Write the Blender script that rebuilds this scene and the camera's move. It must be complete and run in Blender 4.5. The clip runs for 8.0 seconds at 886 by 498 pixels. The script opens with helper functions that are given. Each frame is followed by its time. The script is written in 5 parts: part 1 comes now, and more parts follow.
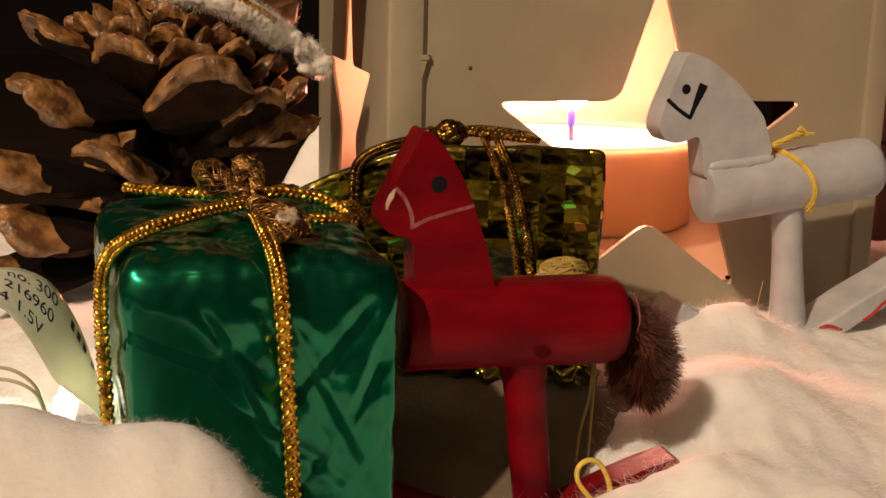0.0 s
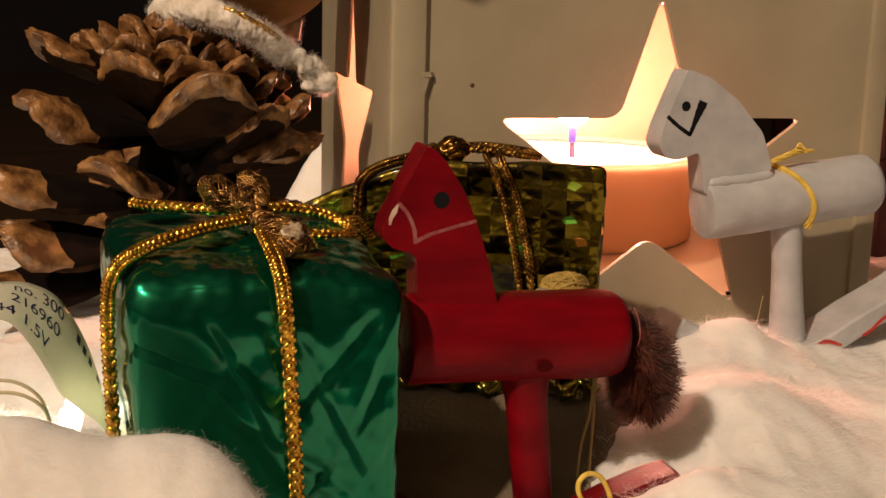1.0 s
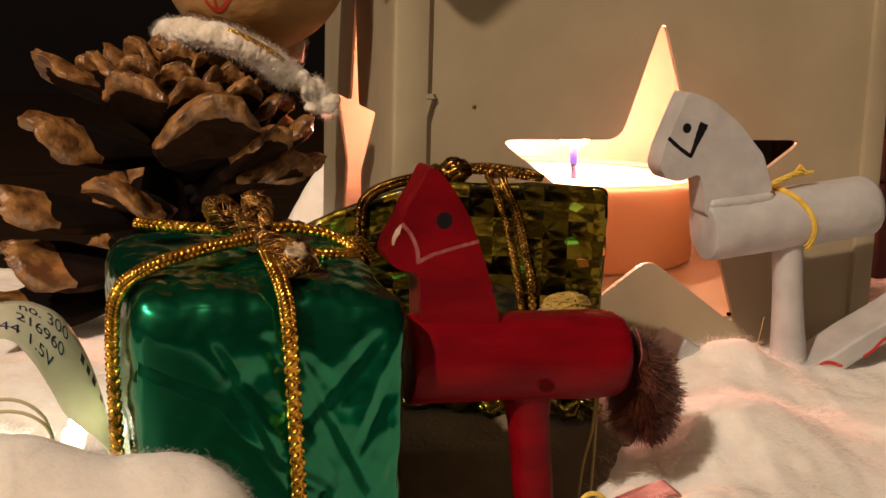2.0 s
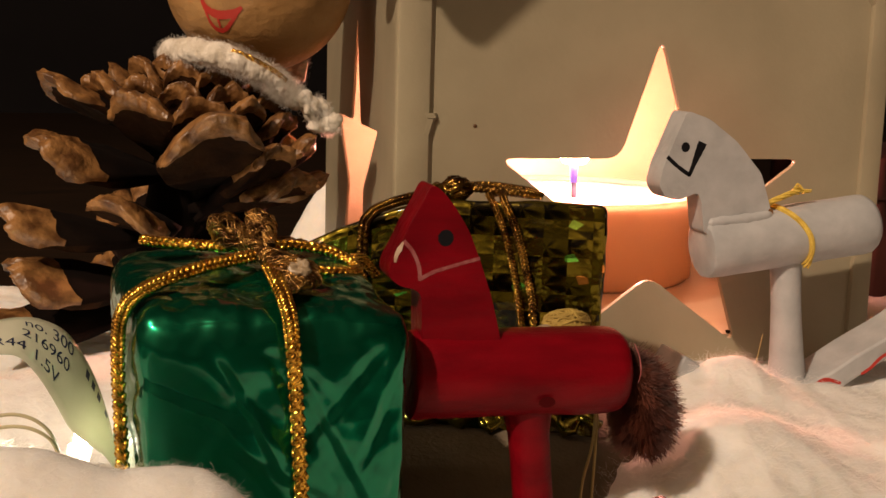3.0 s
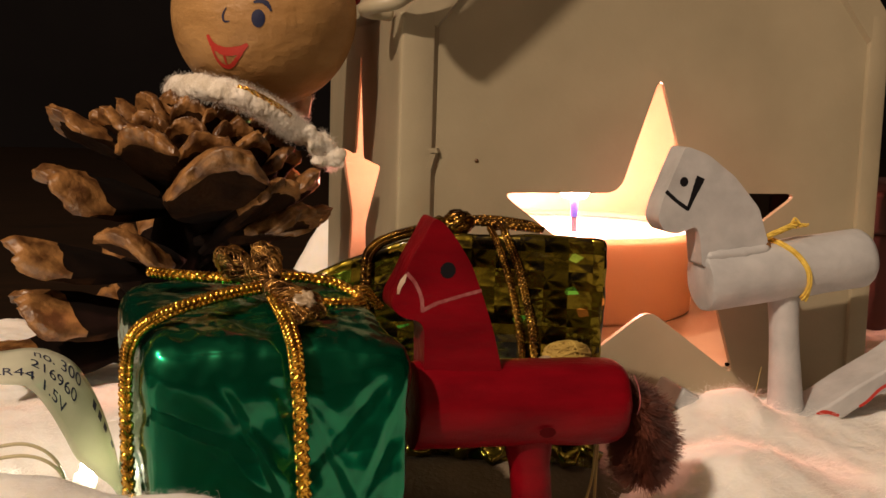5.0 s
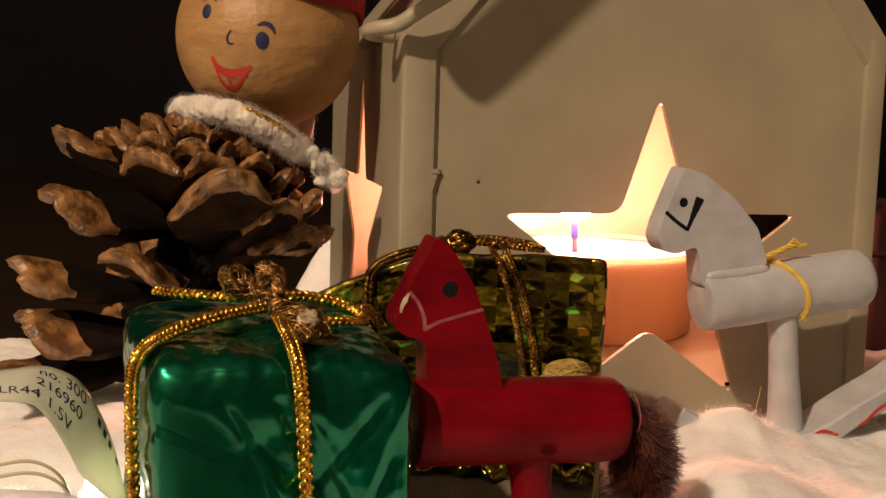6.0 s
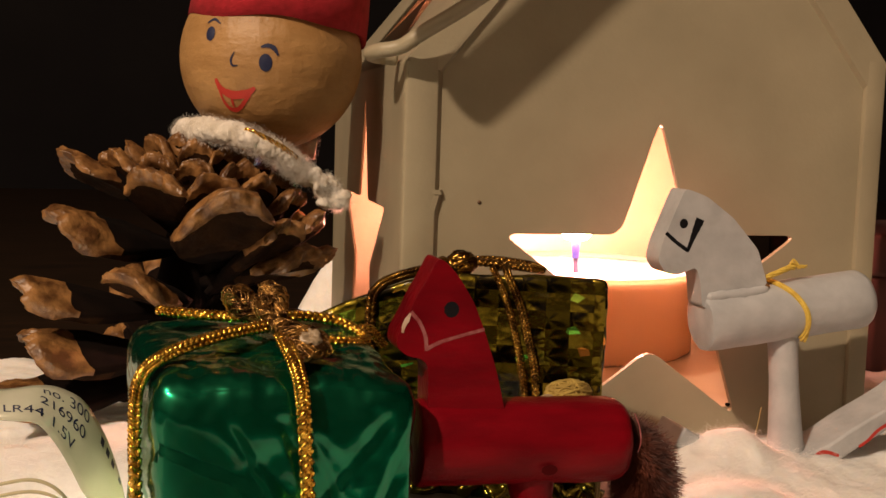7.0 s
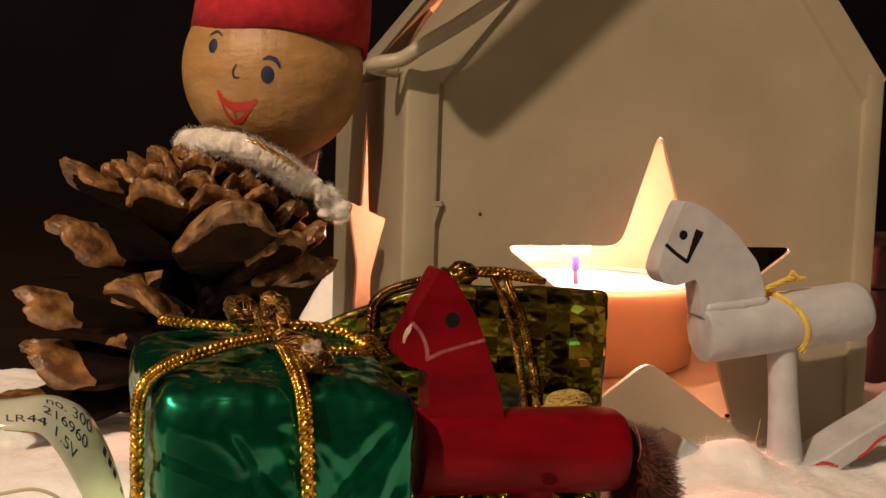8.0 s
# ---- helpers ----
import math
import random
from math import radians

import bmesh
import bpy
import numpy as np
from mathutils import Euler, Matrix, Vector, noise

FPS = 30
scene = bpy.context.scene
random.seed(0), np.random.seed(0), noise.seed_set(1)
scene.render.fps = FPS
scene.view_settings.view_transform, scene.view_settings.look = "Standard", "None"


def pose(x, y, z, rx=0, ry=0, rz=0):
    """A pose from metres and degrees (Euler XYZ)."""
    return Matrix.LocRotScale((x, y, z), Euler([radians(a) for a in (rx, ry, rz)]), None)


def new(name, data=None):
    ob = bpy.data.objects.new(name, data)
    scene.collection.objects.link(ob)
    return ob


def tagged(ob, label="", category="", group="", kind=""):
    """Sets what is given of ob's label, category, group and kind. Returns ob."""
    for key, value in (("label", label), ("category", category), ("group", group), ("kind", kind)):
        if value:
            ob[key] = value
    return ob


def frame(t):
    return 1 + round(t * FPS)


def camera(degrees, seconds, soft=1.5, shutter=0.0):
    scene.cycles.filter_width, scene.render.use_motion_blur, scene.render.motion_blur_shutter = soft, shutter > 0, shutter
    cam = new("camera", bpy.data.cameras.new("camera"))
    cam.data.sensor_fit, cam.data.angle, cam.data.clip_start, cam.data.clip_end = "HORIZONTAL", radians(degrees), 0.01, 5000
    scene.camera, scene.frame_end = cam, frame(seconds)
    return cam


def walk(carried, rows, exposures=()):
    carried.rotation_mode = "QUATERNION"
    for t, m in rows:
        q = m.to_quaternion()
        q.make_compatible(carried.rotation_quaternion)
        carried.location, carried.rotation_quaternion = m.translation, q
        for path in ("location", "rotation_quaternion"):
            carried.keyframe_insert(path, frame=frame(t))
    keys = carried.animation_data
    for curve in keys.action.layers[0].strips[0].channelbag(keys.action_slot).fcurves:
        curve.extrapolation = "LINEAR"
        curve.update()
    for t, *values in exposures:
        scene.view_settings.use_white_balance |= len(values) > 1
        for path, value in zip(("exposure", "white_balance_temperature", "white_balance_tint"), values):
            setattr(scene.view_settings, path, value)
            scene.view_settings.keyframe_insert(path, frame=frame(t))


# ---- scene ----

# ---------------------------------------------------------------- camera
cam = camera(40.0, 8.0, soft=1.5)
# seconds, eye in millimetres, yaw to the right, pitch up, roll in degrees
PATH = [
    (0.0, -71.09, -147.72, 44.42, 15.973, -12.243, 1.522),
    (0.5, -71.25, -148.05, 44.48, 15.951, -11.920, 1.559),
    (1.0, -71.53, -148.86, 44.49, 15.895, -11.449, 1.555),
    (1.5, -71.68, -149.05, 44.46, 15.858, -10.924, 1.595),
    (3.0, -72.34, -150.82, 44.55, 15.780, -9.530, 1.650),
    (3.5, -72.49, -151.31, 44.56, 15.746, -9.135, 1.668),
    (4.0, -72.68, -151.75, 44.70, 15.753, -8.845, 1.677),
    (4.5, -72.83, -152.18, 44.66, 15.727, -8.406, 1.706),
    (6.0, -73.49, -153.92, 44.65, 15.632, -6.904, 1.759),
    (6.5, -73.76, -154.46, 44.67, 15.613, -6.424, 1.826),
    (7.0, -73.73, -154.78, 44.71, 15.529, -5.924, 1.819),
    (7.5, -73.85, -155.05, 44.69, 15.535, -5.672, 1.845),
    (8.0, -74.02, -155.44, 44.69, 15.517, -5.368, 1.883),
]
MM = 0.001


def eye_pose(x, y, z, yaw, pitch, roll):
    return pose(x * MM, y * MM, z * MM, 0, 0, -yaw) @ pose(0, 0, 0, 90 + pitch) @ pose(0, 0, 0, 0, 0, roll)


walk(cam, [(t, eye_pose(*row)) for t, *row in PATH])

# ---------------------------------------------------------------- light
world = bpy.data.worlds.new("dark_room")
world.use_nodes = True
world.node_tree.nodes["Background"].inputs[0].default_value = (0.9, 0.72, 0.5, 1)
world.node_tree.nodes["Background"].inputs[1].default_value = 0.006
scene.world = world


def point_lamp(name, place, radius, watts, colour):
    data = bpy.data.lights.new(name, "POINT")
    data.energy, data.color, data.shadow_soft_size = watts, colour, radius * MM
    ob = new(name, data)
    ob.location = [v * MM for v in place]
    return ob


# a warm bulb in the room, up to the front and left of the table
point_lamp("room_lamp", (-490, -432, 525), 10.0, 23.4, (1.0, 0.745, 0.53))

# ---------------------------------------------------------------- materials


def material(name, colour, rough=0.5, metal=0.0, **more):
    """A Principled material; returns it with its nodes."""
    m = bpy.data.materials.new(name)
    m.use_nodes = True
    b = m.node_tree.nodes["Principled BSDF"]
    b.inputs["Base Color"].default_value = (*colour, 1)
    b.inputs["Roughness"].default_value = rough
    b.inputs["Metallic"].default_value = metal
    for key, value in more.items():
        b.inputs[key.replace("_", " ")].default_value = value
    return m


def node(m, kind, **sockets):
    n = m.node_tree.nodes.new(kind)
    for key, value in sockets.items():
        n.inputs[key.replace("_", " ")].default_value = value
    return n


def link(m, a, b):
    m.node_tree.links.new(a, b)


def coords(m, scale=(1, 1, 1), which="Object"):
    tc = node(m, "ShaderNodeTexCoord")
    mp = node(m, "ShaderNodeMapping")
    mp.inputs["Scale"].default_value = scale
    link(m, tc.outputs[which], mp.inputs["Vector"])
    return mp.outputs["Vector"]


def vary(m, low, high, scale, detail=6.0, stretch=(1, 1, 1), contrast=(0.3, 0.7), which="Object"):
    """Colour that drifts between two tones."""
    b = m.node_tree.nodes["Principled BSDF"]
    n = node(m, "ShaderNodeTexNoise", Scale=scale, Detail=detail)
    link(m, coords(m, stretch, which), n.inputs["Vector"])
    r = node(m, "ShaderNodeValToRGB")
    r.color_ramp.elements[0].position, r.color_ramp.elements[1].position = contrast
    r.color_ramp.elements[0].color, r.color_ramp.elements[1].color = (*low, 1), (*high, 1)
    link(m, n.outputs["Fac"], r.inputs["Fac"])
    link(m, r.outputs["Color"], b.inputs["Base Color"])
    return r


def bump(m, scale, height, strength=1.0, detail=6.0, stretch=(1, 1, 1), which="Object"):
    """Fine relief; height in millimetres."""
    b = m.node_tree.nodes["Principled BSDF"]
    n = node(m, "ShaderNodeTexNoise", Scale=scale, Detail=detail)
    link(m, coords(m, stretch, which), n.inputs["Vector"])
    bp = node(m, "ShaderNodeBump", Strength=strength, Distance=height * MM)
    link(m, n.outputs["Fac"], bp.inputs["Height"])
    if b.inputs["Normal"].links:
        link(m, b.inputs["Normal"].links[0].from_socket, bp.inputs["Normal"])
    link(m, bp.outputs["Normal"], b.inputs["Normal"])


cotton = material("cotton_wool", (0.88, 0.86, 0.83), 1.0, Subsurface_Weight=0.7, Subsurface_Radius=(1.0, 0.85, 0.7), Subsurface_Scale=0.004)
vary(cotton, (0.82, 0.79, 0.75), (0.92, 0.90, 0.87), 160)
bump(cotton, 140, 0.6, detail=4.0)
bump(cotton, 420, 0.25)

enamel = material("cream_enamel", (0.47, 0.41, 0.29), 0.42)
vary(enamel, (0.30, 0.262, 0.180), (0.355, 0.31, 0.215), 90)
bump(enamel, 180, 0.06, detail=4.0)
bump(enamel, 1500, 0.03)

red_paint = material("red_paint", (0.30, 0.008, 0.012), 0.42, Specular_IOR_Level=0.10)
vary(red_paint, (0.075, 0.0008, 0.0035), (0.195, 0.0022, 0.0075), 260, stretch=(0.35, 1, 1))
bump(red_paint, 900, 0.12, stretch=(0.25, 1, 1))
bump(red_paint, 3000, 0.04)

white_paint = material("white_paint", (0.78, 0.76, 0.72), 0.45)
vary(white_paint, (0.34, 0.35, 0.37), (0.46, 0.47, 0.49), 260)
bump(white_paint, 230, 0.30, detail=4.0, stretch=(0.3, 1, 1))
bump(white_paint, 800, 0.10)

black_ink = material("black_ink", (0.006, 0.006, 0.008), 0.6, Specular_IOR_Level=0.15)
blue_ink = material("blue_ink", (0.010, 0.015, 0.055), 0.5)
red_ink = material("red_ink", (0.45, 0.03, 0.02), 0.55)
pale_ink = material("pale_ink", (0.55, 0.40, 0.38), 0.6)
vary(pale_ink, (0.20, 0.025, 0.03), (0.32, 0.12, 0.12), 1300)

wood = material("pale_wood", (0.62, 0.38, 0.16), 0.5)
vary(wood, (0.30, 0.16, 0.055), (0.41, 0.235, 0.09), 120, stretch=(1, 1, 2.5))
bump(wood, 250, 0.4, stretch=(1, 1, 2))
bump(wood, 900, 0.06)
bump(wood, 320, 0.14, detail=3.0, stretch=(2.2, 2.2, 0.6))

felt = material("red_felt", (0.42, 0.02, 0.03), 0.95)
vary(felt, (0.27, 0.006, 0.012), (0.40, 0.011, 0.022), 700)
bump(felt, 1600, 0.08)

cone_skin = material("cone_scale", (0.30, 0.15, 0.06), 0.36)
vary(cone_skin, (0.085, 0.036, 0.012), (0.29, 0.145, 0.050), 420, contrast=(0.38, 0.62))
bump(cone_skin, 260, 0.45, detail=3.0)
bump(cone_skin, 620, 0.25)
bump(cone_skin, 1600, 0.12)
# scale undersides: their own darker brown, deepened with shade put into the colour
cone_under_shaded = material("cone_under_shaded", (0.05, 0.025, 0.01), 0.85, Specular_IOR_Level=0.08)
vary(cone_under_shaded, (0.008, 0.0035, 0.0016), (0.030, 0.013, 0.005), 330)
bump(cone_under_shaded, 500, 0.35)
# shade between the scales painted near black; serves dark glue and speck too
cone_shade_and_dark_bits = material("cone_shade_and_dark_bits", (0.05, 0.025, 0.015), 1.0, Specular_IOR_Level=0.1)
vary(cone_shade_and_dark_bits, (0.003, 0.0015, 0.001), (0.008, 0.004, 0.0025), 300)

green_foil = material("green_foil", (0.0, 0.16, 0.078), 0.24, 0.9, Coat_Weight=0.45, Coat_Roughness=0.07)
bump(green_foil, 110, 0.12, detail=1.0)
bump(green_foil, 420, 0.03, detail=1.0)


def crumple(m, scale, height):
    """Flat facets with sharp creases between them, as in crushed foil."""
    b = m.node_tree.nodes["Principled BSDF"]
    warp = node(m, "ShaderNodeTexNoise", Scale=scale * 0.5, Detail=2.0)
    v = node(m, "ShaderNodeTexVoronoi", Scale=scale)
    where = coords(m)
    add = node(m, "ShaderNodeVectorMath")
    add.operation = "MULTIPLY_ADD"
    link(m, where, warp.inputs["Vector"])
    link(m, warp.outputs["Color"], add.inputs[0])
    add.inputs[1].default_value = (0.012, 0.012, 0.012)
    link(m, where, add.inputs[2])
    link(m, add.outputs[0], v.inputs["Vector"])
    bp = node(m, "ShaderNodeBump", Strength=0.8, Distance=height * MM)
    link(m, v.outputs["Distance"], bp.inputs["Height"])
    if b.inputs["Normal"].links:
        link(m, b.inputs["Normal"].links[0].from_socket, bp.inputs["Normal"])
    link(m, bp.outputs["Normal"], b.inputs["Normal"])


crumple(green_foil, 80, 0.18)
crumple(green_foil, 240, 0.05)

gold_foil = material("gold_prism_foil", (0.35, 0.27, 0.03), 0.17, 0.9, Coat_Weight=0.3, Coat_Roughness=0.08)


def prism_cells(m, cells):
    """Printed squares that each tilt and tint in their own way."""
    b = m.node_tree.nodes["Principled BSDF"]
    uv = coords(m, cells, "UV")
    cell, inner, rnd = node(m, "ShaderNodeVectorMath"), node(m, "ShaderNodeVectorMath"), node(m, "ShaderNodeTexWhiteNoise")
    cell.operation, inner.operation = "FLOOR", "FRACTION"
    link(m, uv, cell.inputs[0])
    link(m, uv, inner.inputs[0])
    link(m, cell.outputs[0], rnd.inputs["Vector"])
    ramp = node(m, "ShaderNodeValToRGB")
    e = ramp.color_ramp.elements
    e[0].position, e[0].color = 0.48, (0.006, 0.004, 0.001, 1)
    e[1].position, e[1].color = 1.0, (0.16, 0.125, 0.011, 1)
    e.new(0.76).color = (0.030, 0.022, 0.003, 1)
    centred, tilt = node(m, "ShaderNodeVectorMath"), node(m, "ShaderNodeVectorMath")
    centred.operation, tilt.operation = "SUBTRACT", "DOT_PRODUCT"
    link(m, rnd.outputs["Color"], centred.inputs[0])
    centred.inputs[1].default_value = (0.5, 0.5, 0.5)
    link(m, centred.outputs[0], tilt.inputs[0])
    link(m, inner.outputs[0], tilt.inputs[1])
    fan, shade = node(m, "ShaderNodeVectorMath"), node(m, "ShaderNodeMath")
    fan.operation, shade.operation = "DISTANCE", "MULTIPLY_ADD"
    link(m, rnd.outputs["Color"], fan.inputs[0])
    link(m, inner.outputs[0], fan.inputs[1])
    link(m, rnd.outputs["Value"], shade.inputs[0])
    shade.inputs[1].default_value = 0.55
    link(m, fan.outputs["Value"], shade.inputs[2])
    split, turn, wave, sine, mixed = (node(m, "ShaderNodeSeparateXYZ"), *[node(m, "ShaderNodeMath") for _ in range(4)])
    off = node(m, "ShaderNodeVectorMath")
    off.operation = "SUBTRACT"
    link(m, inner.outputs[0], off.inputs[0])
    off.inputs[1].default_value = (0.5, 0.12, 0.5)
    link(m, off.outputs[0], split.inputs[0])
    turn.operation, wave.operation, sine.operation, mixed.operation = "ARCTAN2", "MULTIPLY_ADD", "SINE", "MULTIPLY_ADD"
    link(m, split.outputs[0], turn.inputs[0])
    link(m, split.outputs[1], turn.inputs[1])
    link(m, turn.outputs[0], wave.inputs[0])
    wave.inputs[1].default_value = 5.0
    link(m, rnd.outputs["Value"], wave.inputs[2])
    link(m, wave.outputs[0], sine.inputs[0])
    link(m, sine.outputs[0], mixed.inputs[0])
    mixed.inputs[1].default_value = 0.22
    link(m, shade.outputs[0], mixed.inputs[2])
    link(m, mixed.outputs[0], ramp.inputs["Fac"])
    # small rainbow sparkles of reflected light, painted into the foil's colour
    glint = node(m, "ShaderNodeTexVoronoi", Scale=2.3)
    link(m, uv, glint.inputs["Vector"])
    hue, share, tinted = node(m, "ShaderNodeValToRGB"), node(m, "ShaderNodeSeparateColor"), node(m, "ShaderNodeMix")
    h = hue.color_ramp.elements
    h[0].position, h[0].color = 0.0, (0.05, 0.75, 0.12, 1)
    h[1].position, h[1].color = 1.0, (0.95, 0.75, 0.10, 1)
    h.new(0.45).color = (0.30, 0.80, 0.10, 1)
    h.new(0.7).color = (0.95, 0.22, 0.06, 1)
    link(m, glint.outputs["Color"], share.inputs["Color"])
    link(m, share.outputs[0], hue.inputs["Fac"])
    pick = node(m, "ShaderNodeMath")
    pick.operation = "GREATER_THAN"
    link(m, share.outputs[1], pick.inputs[0])
    pick.inputs[1].default_value = 0.965
    tinted.data_type = "RGBA"
    link(m, pick.outputs[0], tinted.inputs["Factor"])
    link(m, ramp.outputs["Color"], tinted.inputs["A"])
    link(m, hue.outputs["Color"], tinted.inputs["B"])
    link(m, tinted.outputs["Result"], b.inputs["Base Color"])
    lift = node(m, "ShaderNodeMath")
    lift.operation = "MULTIPLY_ADD"
    link(m, glint.outputs["Distance"], lift.inputs[0])
    lift.inputs[1].default_value = 0.05
    link(m, tilt.outputs["Value"], lift.inputs[2])
    bp = node(m, "ShaderNodeBump", Strength=0.9, Distance=1.4 * MM)
    link(m, lift.outputs[0], bp.inputs["Height"])
    link(m, bp.outputs["Normal"], b.inputs["Normal"])


prism_cells(gold_foil, (13, 13, 1))
bump(gold_foil, 120, 0.25, detail=2.0)

gold_cord = material("gold_cord", (0.50, 0.24, 0.04), 0.17, 0.95)
vary(gold_cord, (0.42, 0.20, 0.025), (0.98, 0.60, 0.09), 700, contrast=(0.35, 0.65))
bump(gold_cord, 1200, 0.3)
bronze_cord = material("bronze_cord", (0.24, 0.11, 0.02), 0.2, 0.95)
vary(bronze_cord, (0.06, 0.024, 0.006), (0.40, 0.22, 0.04), 700, contrast=(0.38, 0.66))
bump(bronze_cord, 900, 0.3)
gold_net = material("gold_net_ribbon", (0.40, 0.20, 0.05), 0.28, 0.8)
vary(gold_net, (0.10, 0.045, 0.014), (0.50, 0.28, 0.08), 900, contrast=(0.4, 0.6))
bump(gold_net, 1800, 0.2)
yellow_thread = material("yellow_thread", (0.62, 0.44, 0.06), 0.75)
vary(yellow_thread, (0.50, 0.33, 0.04), (0.72, 0.54, 0.10), 1500)
knot_thread = material("knot_thread", (0.36, 0.25, 0.06), 0.8)
vary(knot_thread, (0.22, 0.14, 0.03), (0.42, 0.30, 0.07), 900)
straw_thread = material("straw_thread", (0.34, 0.26, 0.10), 0.8)
pale_cable = material("pale_cable", (0.52, 0.46, 0.30), 0.5)
box_card = material("box_card", (0.06, 0.02, 0.015), 0.7)
vary(box_card, (0.035, 0.010, 0.008), (0.085, 0.022, 0.016), 60)
chip_wood = material("chipped_wood", (0.55, 0.40, 0.30), 0.8)
vary(chip_wood, (0.42, 0.26, 0.18), (0.62, 0.48, 0.38), 900)
dark_red = material("dark_red_paint", (0.05, 0.002, 0.003), 0.7, Specular_IOR_Level=0.05)
fibre = material("wool_fibre", (0.93, 0.91, 0.88), 1.0, Specular_IOR_Level=0.0)
tail_hair = material("brown_bristle", (0.13, 0.04, 0.025), 0.55)
vary(tail_hair, (0.030, 0.008, 0.006), (0.15, 0.040, 0.021), 500)
glue = material("dried_glue", (0.30, 0.23, 0.15), 0.3)
bump(glue, 900, 0.3)


def see_through(m, share, colour):
    """Lets part of the light through to the far side, as thin plastic and paper do."""
    b = m.node_tree.nodes["Principled BSDF"]
    t, mix = node(m, "ShaderNodeBsdfTranslucent"), node(m, "ShaderNodeMixShader")
    t.inputs["Color"].default_value = (*colour, 1)
    mix.inputs["Fac"].default_value = share
    link(m, b.outputs[0], mix.inputs[1])
    link(m, t.outputs[0], mix.inputs[2])
    link(m, mix.outputs[0], m.node_tree.nodes["Material Output"].inputs["Surface"])


see_through(fibre, 0.5, (0.95, 0.93, 0.90))
cup_plastic = material("cup_plastic", (0.85, 0.76, 0.66), 0.4)
see_through(cup_plastic, 0.8, (0.98, 0.86, 0.68))
wax = material("wax", (0.92, 0.86, 0.76), 0.3, Subsurface_Weight=1.0, Subsurface_Radius=(1.0, 0.6, 0.35), Subsurface_Scale=0.012)
wick_black = material("wick", (0.02, 0.015, 0.05), 0.9)
collar_wool = material("collar_wool", (0.6, 0.55, 0.48), 1.0)
vary(collar_wool, (0.52, 0.46, 0.37), (0.78, 0.74, 0.68), 420)
bump(collar_wool, 900, 0.3)


def glowing(name, colour, strength):
    return material(name, (0, 0, 0), 1.0, Emission_Color=(*colour, 1), Emission_Strength=strength)


flame_glow = glowing("flame", (1.0, 0.36, 0.25), 700)
flame_blue = glowing("flame_base", (0.16, 0.10, 1.0), 0.8)
bulb_glow = glowing("bulb", (1.0, 0.86, 0.66), 380)

tape_film = material("tape_film", (0.46, 0.46, 0.39), 0.12)
vary(tape_film, (0.38, 0.39, 0.31), (0.56, 0.55, 0.48), 150)
see_through(tape_film, 0.22, (0.70, 0.74, 0.55))
clear_plastic = material("clear_plastic", (0.85, 0.84, 0.78), 0.25)
see_through(clear_plastic, 0.5, (0.9, 0.88, 0.8))

table_wood = material("table_wood", (0.10, 0.05, 0.025), 0.7, Specular_IOR_Level=0.12)
vary(table_wood, (0.010, 0.006, 0.003), (0.024, 0.012, 0.006), 40, stretch=(1, 8, 1))
# background walls: the room's shade is put into a near-black colour
shade_wall = material("shade_wall", (0.035, 0.028, 0.024), 0.95, Specular_IOR_Level=0.05)
vary(shade_wall, (0.008, 0.0072, 0.008), (0.013, 0.0115, 0.012), 8)

# unseen ceiling and near walls, added in beige to bounce lamp light into shadows
bounce_wall = material("bounce_wall", (0.20, 0.17, 0.13), 0.9)
vary(bounce_wall, (0.105, 0.088, 0.07), (0.135, 0.115, 0.09), 8)

runner_cloth = material("runner_cloth", (0.16, 0.12, 0.08), 0.95)
vary(runner_cloth, (0.12, 0.092, 0.06), (0.19, 0.145, 0.10), 130)
bump(runner_cloth, 1500, 0.2)

# ---------------------------------------------------------------- mesh tools (millimetres)
ORIGIN = {}


def thing(name, base, label="", category="", group="", kind=""):
    ob = new(name)
    ob.empty_display_size = 0.005
    ob.location = [v * MM for v in base]
    ORIGIN[ob] = Vector(base)
    return tagged(ob, label, category, group, kind)


def part(name, bm, mats, parent=None, label="", smooth=True):
    """Links a bmesh, given in world millimetres, as one mesh under a thing or a part."""
    base = ORIGIN[parent] if parent else Vector((0, 0, 0))
    bmesh.ops.recalc_face_normals(bm, faces=bm.faces)
    for v in bm.verts:
        v.co = (v.co - base) * MM
    for f in bm.faces:
        f.smooth = smooth
    me = bpy.data.meshes.new(name)
    bm.to_mesh(me)
    bm.free()
    for m in (mats if isinstance(mats, (list, tuple)) else [mats]):
        me.materials.append(m)
    ob = new(name, me)
    if parent:
        ob.parent = parent
        ORIGIN[ob] = base
    return tagged(ob, label)


def solo(name, bm, mats, base, label, category, group="", kind="", smooth=True):
    """A thing of one mesh."""
    ob = part(name, bm, mats, None, "", smooth)
    for v in ob.data.vertices:
        v.co -= Vector(base) * MM
    ob.location = [v * MM for v in base]
    ORIGIN[ob] = Vector(base)
    return tagged(ob, label, category, group, kind)


def sharp(ob, degrees=40):
    ob.data.set_sharp_from_angle(angle=radians(degrees))
    return ob


def frame_along(pts):
    """Points with two cross directions that turn little along the way."""
    pts = [Vector(p) for p in pts]
    out, up = [], Vector((0.13, 0.21, 0.97))
    for i, p in enumerate(pts):
        d = (pts[min(i + 1, len(pts) - 1)] - pts[max(i - 1, 0)]).normalized()
        a = up.cross(d)
        if a.length < 1e-4:
            a = Vector((1, 0, 0)).cross(d)
        a.normalize()
        up = d.cross(a)
        out.append((p, a, up.copy()))
    return out


